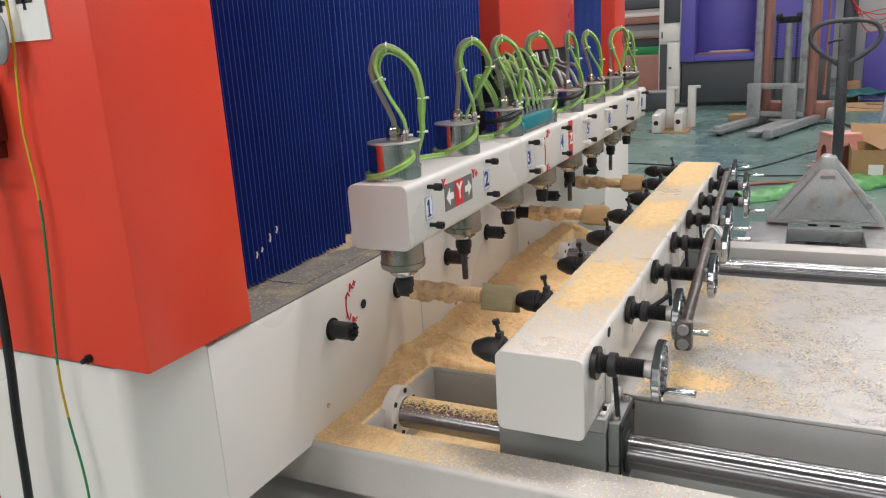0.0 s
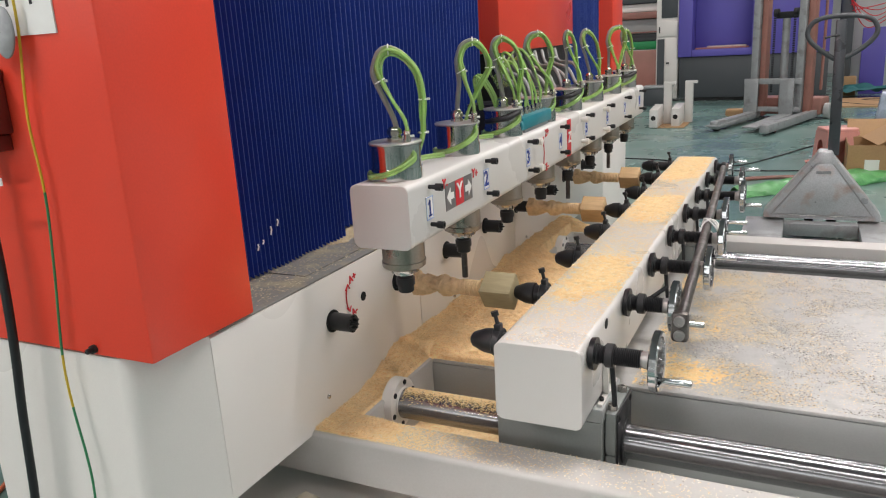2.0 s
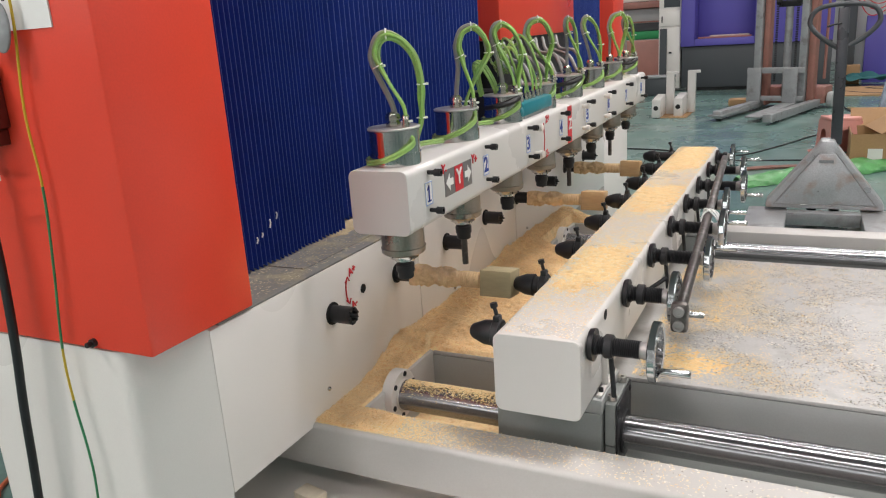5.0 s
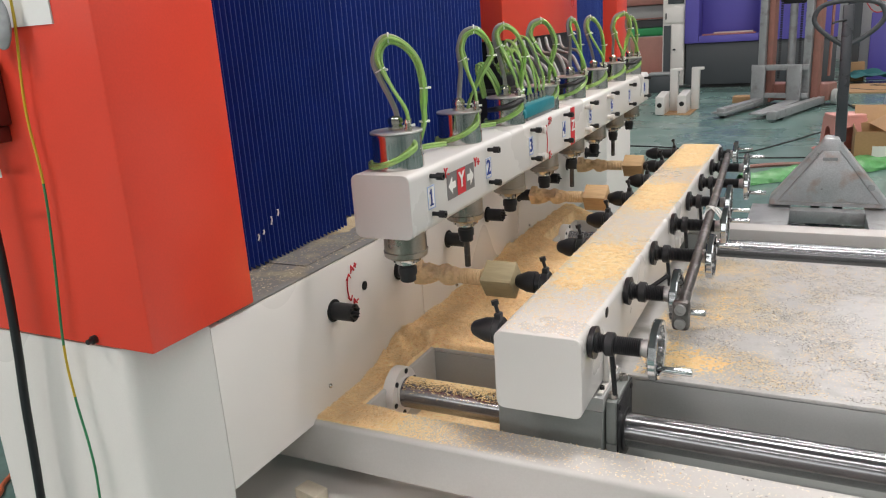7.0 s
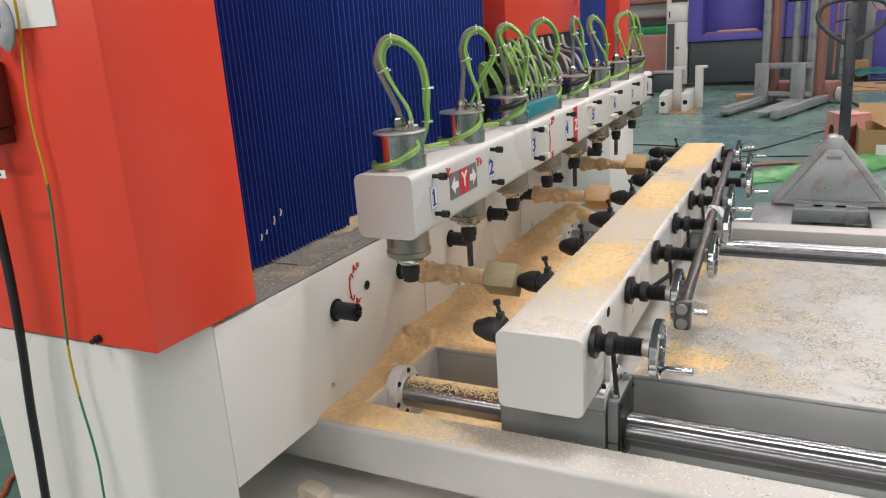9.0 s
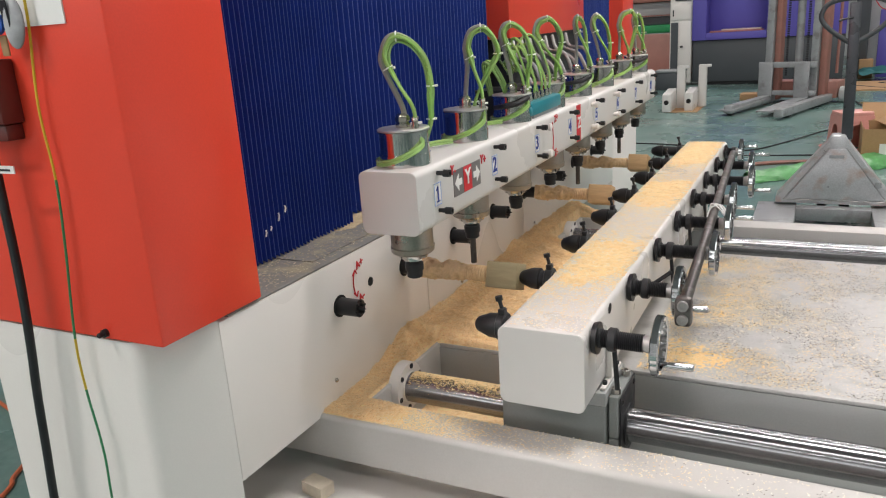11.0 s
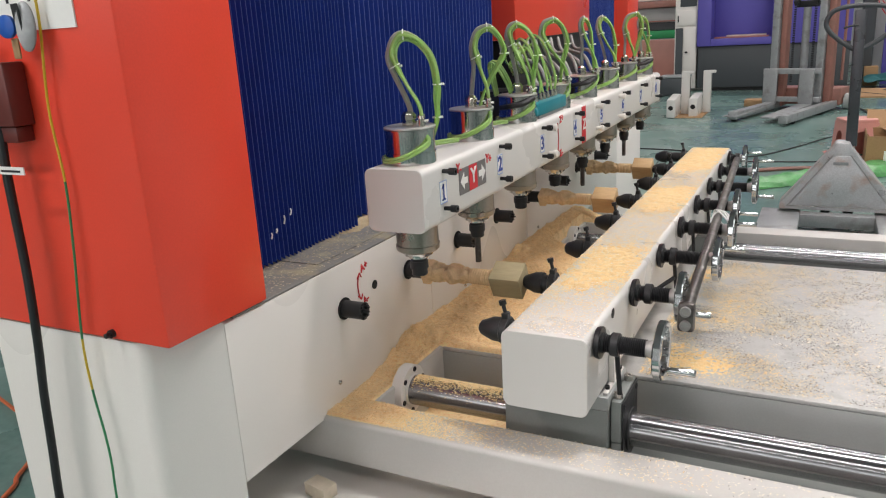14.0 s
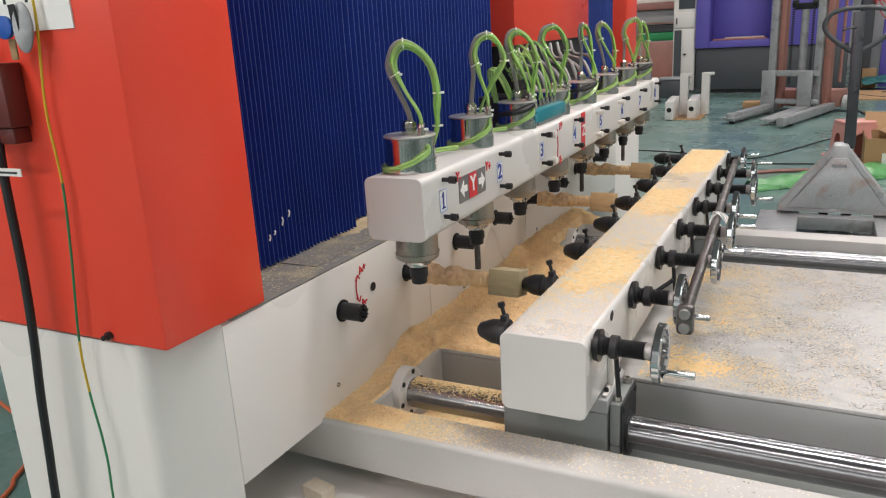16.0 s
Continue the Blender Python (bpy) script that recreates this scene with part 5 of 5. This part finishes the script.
wc = thing("white_cabinet", "tall white control cabinet with a window and door", "cabinet", (-1.72, 12.6, FLOOR))


def wp(name, bm, material, label=""):
    ob = part(name, bm, material, wc, label)
    ob.location = (1.72, -12.6, -FLOOR)
    return ob


wp("shell", box(B(), -1.92, -1.56, 12.45, 13.0, FLOOR + 0.05, 1.6, 0.01), WHITE)
wp("upper_panel", box(B(), -1.90, -1.57, 12.43, 12.448, 0.36, 0.60, 0.006), WHITE)
wp("window", box(B(), -1.84, -1.58, 12.437, 12.447, 0.66, 1.25, 0.004), CHARCOAL, "dark window pane")
wp("door", box(B(), -1.77, -1.57, 12.43, 12.448, -0.55, 0.33, 0.006), WHITE)
wp("open_gap", box(B(), -1.90, -1.785, 12.44, 12.448, -0.50, 0.32), CHARCOAL)
wp("latch", box(B(), -1.745, -1.70, 12.41, 12.43, -0.09, -0.06, 0.004), BLACK)
wp("lock", box(B(), -1.875, -1.855, 12.42, 12.43, 0.42, 0.52, 0.003), BLACK)
tb = thing("tool_crate", "dark grey tool crate on the floor", "crate", (-1.75, 11.8, FLOOR))
part("case", box(B(), -0.24, 0.2, -0.15, 0.15, 0, 0.28, 0.02), CHARCOAL, tb)
part("lid", box(B(), -0.25, 0.21, -0.16, 0.16, 0.28, 0.32, 0.012), GALV, tb)

rack = thing("board_rack", "long rack stacked with grey, orange and green boards", "rack", (-3.2, 15.4, FLOOR))
LAYERS = [(-0.72, 0.10, GREYP, 0.0), (0.105, 0.26, mat("green_board", (0.02, 0.30, 0.10), 0.5), 0.0), (0.27, 0.42, CHARCOAL, 0.05), (0.43, 0.455, ORANGE, 0.0), (0.46, 0.70, GREYP, 0.02), (0.71, 0.84, ORANGE, -0.05), (0.85, 1.0, WHITE, 0.05), (1.01, 1.2, CHARCOAL, 0.0), (1.21, 1.5, WHITE, 0.1)]
for z0, z1, m_, dy in LAYERS:
    part("shelf_layer", box(B(), -1.3, 1.25, -0.3 + dy, 0.5, z0 - FLOOR, z1 - FLOOR, 0.01), m_, rack)
solo("plywood_sheet", box(B(), -3.6, -1.95, 13.7, 14.9, FLOOR, FLOOR + 0.03), mat("pinkish_plywood", (0.50, 0.27, 0.22), 0.7, var=0.15, scale=2), "pinkish plywood sheets lying on the floor", "plywood")
solo("pink_board", box(B(), -3.7, -2.2, 14.6, 15.05, FLOOR, 0.09, 0.006), mat("pink_board_edge", (0.46, 0.24, 0.20), 0.7, var=0.2, scale=4), "thick pinkish board block below the rack", "boards")

# white bracket stands on a sheet of card
solo("card_sheet", box(B(), -1.30, -0.92, 8.75, 9.6, FLOOR, FLOOR + 0.008), CARD, "sheet of brown cardboard on the floor", "cardboard")


def stand(x, y):
    t = thing("bracket_stand", "white painted steel bracket stand with a round bore", "bracket", (x, y, FLOOR + 0.008), group="bracket stands")
    bm = B()
    prism(bm, [(-0.10, 0.0), (-0.10, 0.22), (0.32, 0.26), (0.32, 0.0)], "x", -0.052, 0.052, 0.008)
    part("foot_box", bm, BEAMW, t)
    part("bore", lathe(B(), (0, -0.1005, 0.12), (0, -1, 0), [(0, 0.030), (0.001, 0.030)], 20), HOLE, t)
    bm = B()
    prism(bm, [(0.05, 0.0), (0.15, 0.0), (0.15, 0.50), (0.20, 0.50), (0.20, 0.535), (0.05, 0.535)], "y", 0.34, 0.42, 0.006)
    part("upright", bm, BEAMW, t)
    return t


stand(-1.285, 8.80)
stand(-1.04, 8.95)

# pink stool, carton, film, floor clutter
st = thing("plastic_stool", "pink moulded plastic stool on the floor", "stool", (0.70, 6.1, FLOOR))
part("seat", prism(B(), [(0.128 * max(-0.82, min(0.82, 1.1 * math.cos(a))) / 0.82, 0.128 * max(-0.82, min(0.82, 1.1 * math.sin(a))) / 0.82) for a in [2 * math.pi * k / 32 for k in range(32)]], "z", 0.296, 0.326, 0.006), PINK, st)


def stool_side():
    """A leaning side of the stool with a tall round-headed opening."""
    bm = B()
    out = [(-0.140, 0.0), (0.140, 0.0), (0.124, 0.297), (-0.124, 0.297)]
    hole = [(-0.062, 0.03), (0.062, 0.03)] + [(0.058 * math.cos(radians(18 * k)), 0.17 + 0.058 * math.sin(radians(18 * k))) for k in range(11)]
    ring_ = [[], []]
    for j, dd in enumerate((0.0, 0.006)):
        ring_[j] = [[bm.verts.new((u, -0.142 + 0.05 * v + dd, v)) for u, v in poly] for poly in (out, hole)]
    o, h = ring_[0]
    o2, h2 = ring_[1]
    n = len(h)
    near = [0, 1] + [2 if k <= 5 else 3 for k in range(11)]
    for a_, b_ in ((o, h), (o2, h2)):
        for k in range(n):
            q = (k + 1) % n
            face = [a_[near[k]], a_[near[q]], b_[q], b_[k]] if near[k] != near[q] else [a_[near[k]], b_[q], b_[k]]
            bm.faces.new(face)
    for poly, poly2 in ((o, o2), (h, h2)):
        for k in range(len(poly)):
            q = (k + 1) % len(poly)
            bm.faces.new((poly[k], poly[q], poly2[q], poly2[k]))
    return bm


for k in range(4):
    part("side", stool_side(), PINK, st, "", pose(0, 0, 0, 0, 0, 90 * k + 20))
st.children[0].rotation_euler = (0, 0, radians(20))
solo("plastic_basin", lathe(B(), (0.55, 6.05, FLOOR), (0, 0, 1), [(0, 0.06), (0.04, 0.085), (0.045, 0.09), (0.04, 0.08), (0.005, 0.055)], 20), PINK, "small pink plastic basin on the floor", "basin")
cb = thing("cardboard_box", "open brown cardboard box with a white label", "cardboard box", (1.02, 5.75, FLOOR))
for nm, b in (("side", (-0.26, -0.255, -0.26, 0.26, 0, 0.26)), ("side", (0.255, 0.26, -0.26, 0.26, 0, 0.26)), ("side", (-0.255, 0.255, -0.26, -0.255, 0, 0.26)), ("side", (-0.255, 0.255, 0.255, 0.26, 0, 0.26)), ("bottom", (-0.255, 0.255, -0.255, 0.255, 0, 0.005))):
    part(nm, box(B(), *b), CARD, cb)
part("flap", box(B(), -0.25, 0.25, 0, 0.005, 0, 0.24, m=pose(-0.10, -0.02, 0.26, 60, 0, 100)), CARD, cb)
part("flap", box(B(), -0.25, 0.25, 0, 0.005, 0, 0.20, m=pose(0.0, 0.26, 0.26, -50, 0, 0)), CARD, cb)
part("label", box(B(), -0.14, -0.04, -0.2625, -0.2605, 0.06, 0.15), PAPER, cb, "white printed label")


def film():
    """A long crumpled bundle of plastic film lying on the floor."""
    bm = B()
    rows = []
    for k in range(60):
        u = k / 59
        c = Vector((0.02 + 1.35 * u, 4.72 + 1.15 * u, FLOOR))
        w = 0.10 + 0.05 * math.sin(3.1 * u) + 0.02 * nz(u * 20, 0, 1.0)
        row = []
        for j in range(13):
            a = math.pi * j / 12
            r = w * (1 + 0.22 * nz(u * 14, j * 0.9, 1.0, 4))
            row.append(bm.verts.new(c + Vector((-0.45 * math.cos(a) * r, math.cos(a) * r * 1.1, 0.004 + abs(math.sin(a)) * r * 0.5))))
        rows.append(row)
    for a, b in zip(rows, rows[1:]):
        for j in range(12):
            bm.faces.new((a[j], a[j + 1], b[j + 1], b[j]))
    return bm


solo("plastic_film", film(), FILM, "crumpled bundle of bright green plastic film on the floor", "plastic film")
for nm, pts, r, m_ in (("floor_cable", [(-1.6, 6.4, 0), (-1.307, 6.325, 0), (-0.809, 6.245, 0), (-0.35, 6.02, 0), (-0.054, 6.003, 0), (0.242, 6.552, 0), (0.572, 7.275, 0), (1.0, 7.7, 0)], 0.0065, CABLEK), ("floor_cable", [(-0.6, 5.74, 0), (-0.089, 5.715, 0), (0.462, 5.785, 0), (0.9, 5.8, 0)], 0.0065, CABLEK), ("floor_cable", [(0.80, 9.9, 0), (0.95, 8.9, 0), (1.12, 8.4, 0), (1.4, 8.2, 0)], 0.010, CABLEK), ("floor_cable", [(-0.95, 4.2, 0), (-0.893, 4.375, 0), (-0.825, 4.68, 0), (-0.80, 5.2, 0), (-0.88, 6.2, 0)], 0.005, CABLEK), ("orange_cable", [(-1.40, -0.35, 0), (-1.55, 0.0, 0), (-1.605, 0.068, 0), (-1.66, 0.15, 0), (-1.80, 0.28, 0), (-2.2, 0.4, 0)], 0.007, mat("orange_sheath", (0.55, 0.12, 0.04), 0.5)), ("red_hose", [(-0.1, 5.2, 0), (0.2, 5.38, 0), (0.5, 5.46, 0)], 0.016, ORANGE), ("floor_cable", [(0.9, 11.6, 0), (1.3, 11.2, 0), (1.7, 11.6, 0), (1.2, 12.0, 0), (2.0, 12.2, 0)], 0.014, CABLEK)):
    solo(nm, sweep(B(), smooth_path([(x, y, FLOOR + r) for x, y, _ in pts], 8), r, 6), m_, {"floor_cable": "dark cable trailing over the green floor", "orange_cable": "thin orange cable on the floor behind the lathe"}.get(nm, "short red hose lying on the floor"), "hose" if nm == "red_hose" else "cable")
solo("cardboard_tray", box(B(), -0.55, -0.22, 10.03, 10.28, FLOOR, FLOOR + 0.085, 0.01), CARD, "flat brown cardboard box on the floor", "cardboard box")
solo("wrapped_packet", box(B(), -0.12, 0.12, -0.07, 0.07, 0, 0.40, 0.03), mat("blue_grey_wrap", (0.42, 0.47, 0.58), 0.25, var=0.2, scale=8), "blue-grey film-wrapped packet leaning on the floor", "packet", base=pose(1.26, 8.7, FLOOR, 8, 8, 0))
solo("timber_batten", box(B(), -0.2, 0.2, -0.025, 0.025, 0, 0.03, 0.003), WOOD, "short pale timber batten on the floor", "batten", base=pose(1.05, 9.3, FLOOR, 0, 0, -35))
# far right clutter
solo("leaning_board", box(B(), 1.20, 1.55, 13.2, 13.26, FLOOR, 0.33, 0.01), PURPLE, "purple machine panel leaning at the back", "panel")
solo("white_board", box(B(), 0.95, 2.3, 13.7, 13.75, FLOOR, 1.6, 0.01), WALLM, "tall white board at the back of the hall", "board")
dm = thing("dark_machine", "dark upright machine part hung with red cables", "machine", (0.96, 13.3, FLOOR))
part("column", box(B(), -0.10, 0.10, -0.2, 0.2, 0, 2.0, 0.03), CHARCOAL, dm)
for k in range(5):
    part("red_cable", sweep(B(), smooth_path([(-0.06 + 0.03 * k, -0.21, 1.72 - 0.1 * k), (0.24 + 0.05 * k, -0.35, 1.07 + 0.08 * k), (0.64, -0.32, 1.22 + 0.06 * k)], 8), 0.008, 6), REDINK, dm)
solo("brown_carton", box(B(), 0.95, 1.15, 12.9, 13.15, FLOOR, -0.42, 0.01), CARD, "brown carton at the back of the hall", "cardboard box")
heap("teal_net", 0.95, 1.7, 12.4, 12.9, 0.05, lambda x, y: (FLOOR, 0.13 + 0.10 * nz(x, y, 6)), mat("teal_netting", (0.02, 0.12, 0.13), 0.8), "crumpled teal netting on the floor", "netting")
solo("floor_board", box(B(), 0.85, 1.9, 11.0, 12.3, FLOOR, FLOOR + 0.02), CARD, "brown board lying on the floor", "board")


# ---- what moves ----
# turn of the blanks, seconds and degrees: steady, slower while the carriage is lifted
TURNS = [(0.0, 0), (0.3, 22), (1.55, 90), (2.70, 180), (3.75, 270), (5.20, 360), (6.55, 450), (7.72, 540), (8.75, 630), (9.90, 720), (11.0, 810), (12.1, 900),
         (13.12, 990), (13.45, 1014), (14.0, 1032), (14.6, 1064), (14.9, 1088), (15.5, 1132), (15.9, 1154), (16.0, 1162)]


def turn(t):
    for (a, u), (b, v) in zip(TURNS, TURNS[1:]):
        if t <= b:
            return -(u + (v - u) * (t - a) / (b - a)) - 20.0


LIFT = [(0.0, 0.012), (0.5, 0.0115), (0.8, 0.007), (1.1, 0.003), (1.5, 0.0), (4.1, 0.0), (4.7, 0.011), (5.5, 0.0115), (5.9, 0.006), (6.3, 0.0),
        (9.2, 0.0), (9.7, 0.011), (10.3, 0.0115), (10.9, 0.001), (11.3, 0.0), (13.5, 0.0005), (13.8, 0.008), (14.0, 0.0115), (14.5, 0.012), (15.0, 0.011), (15.25, 0.006), (15.5, 0.0), (16.0, 0.0)]


def motions():
    walk(carriage, [(t, pose(OX + 0.00072 * t, OY, OZ - 0.012 + h, 0.55)) for t, h in LIFT])
    for t0, i in zip(blanks, WORK):
        walk(t0, [(0.25 * k, pose(XP, ST[i], AX, turn(0.25 * k))) for k in range(65)])


motions()
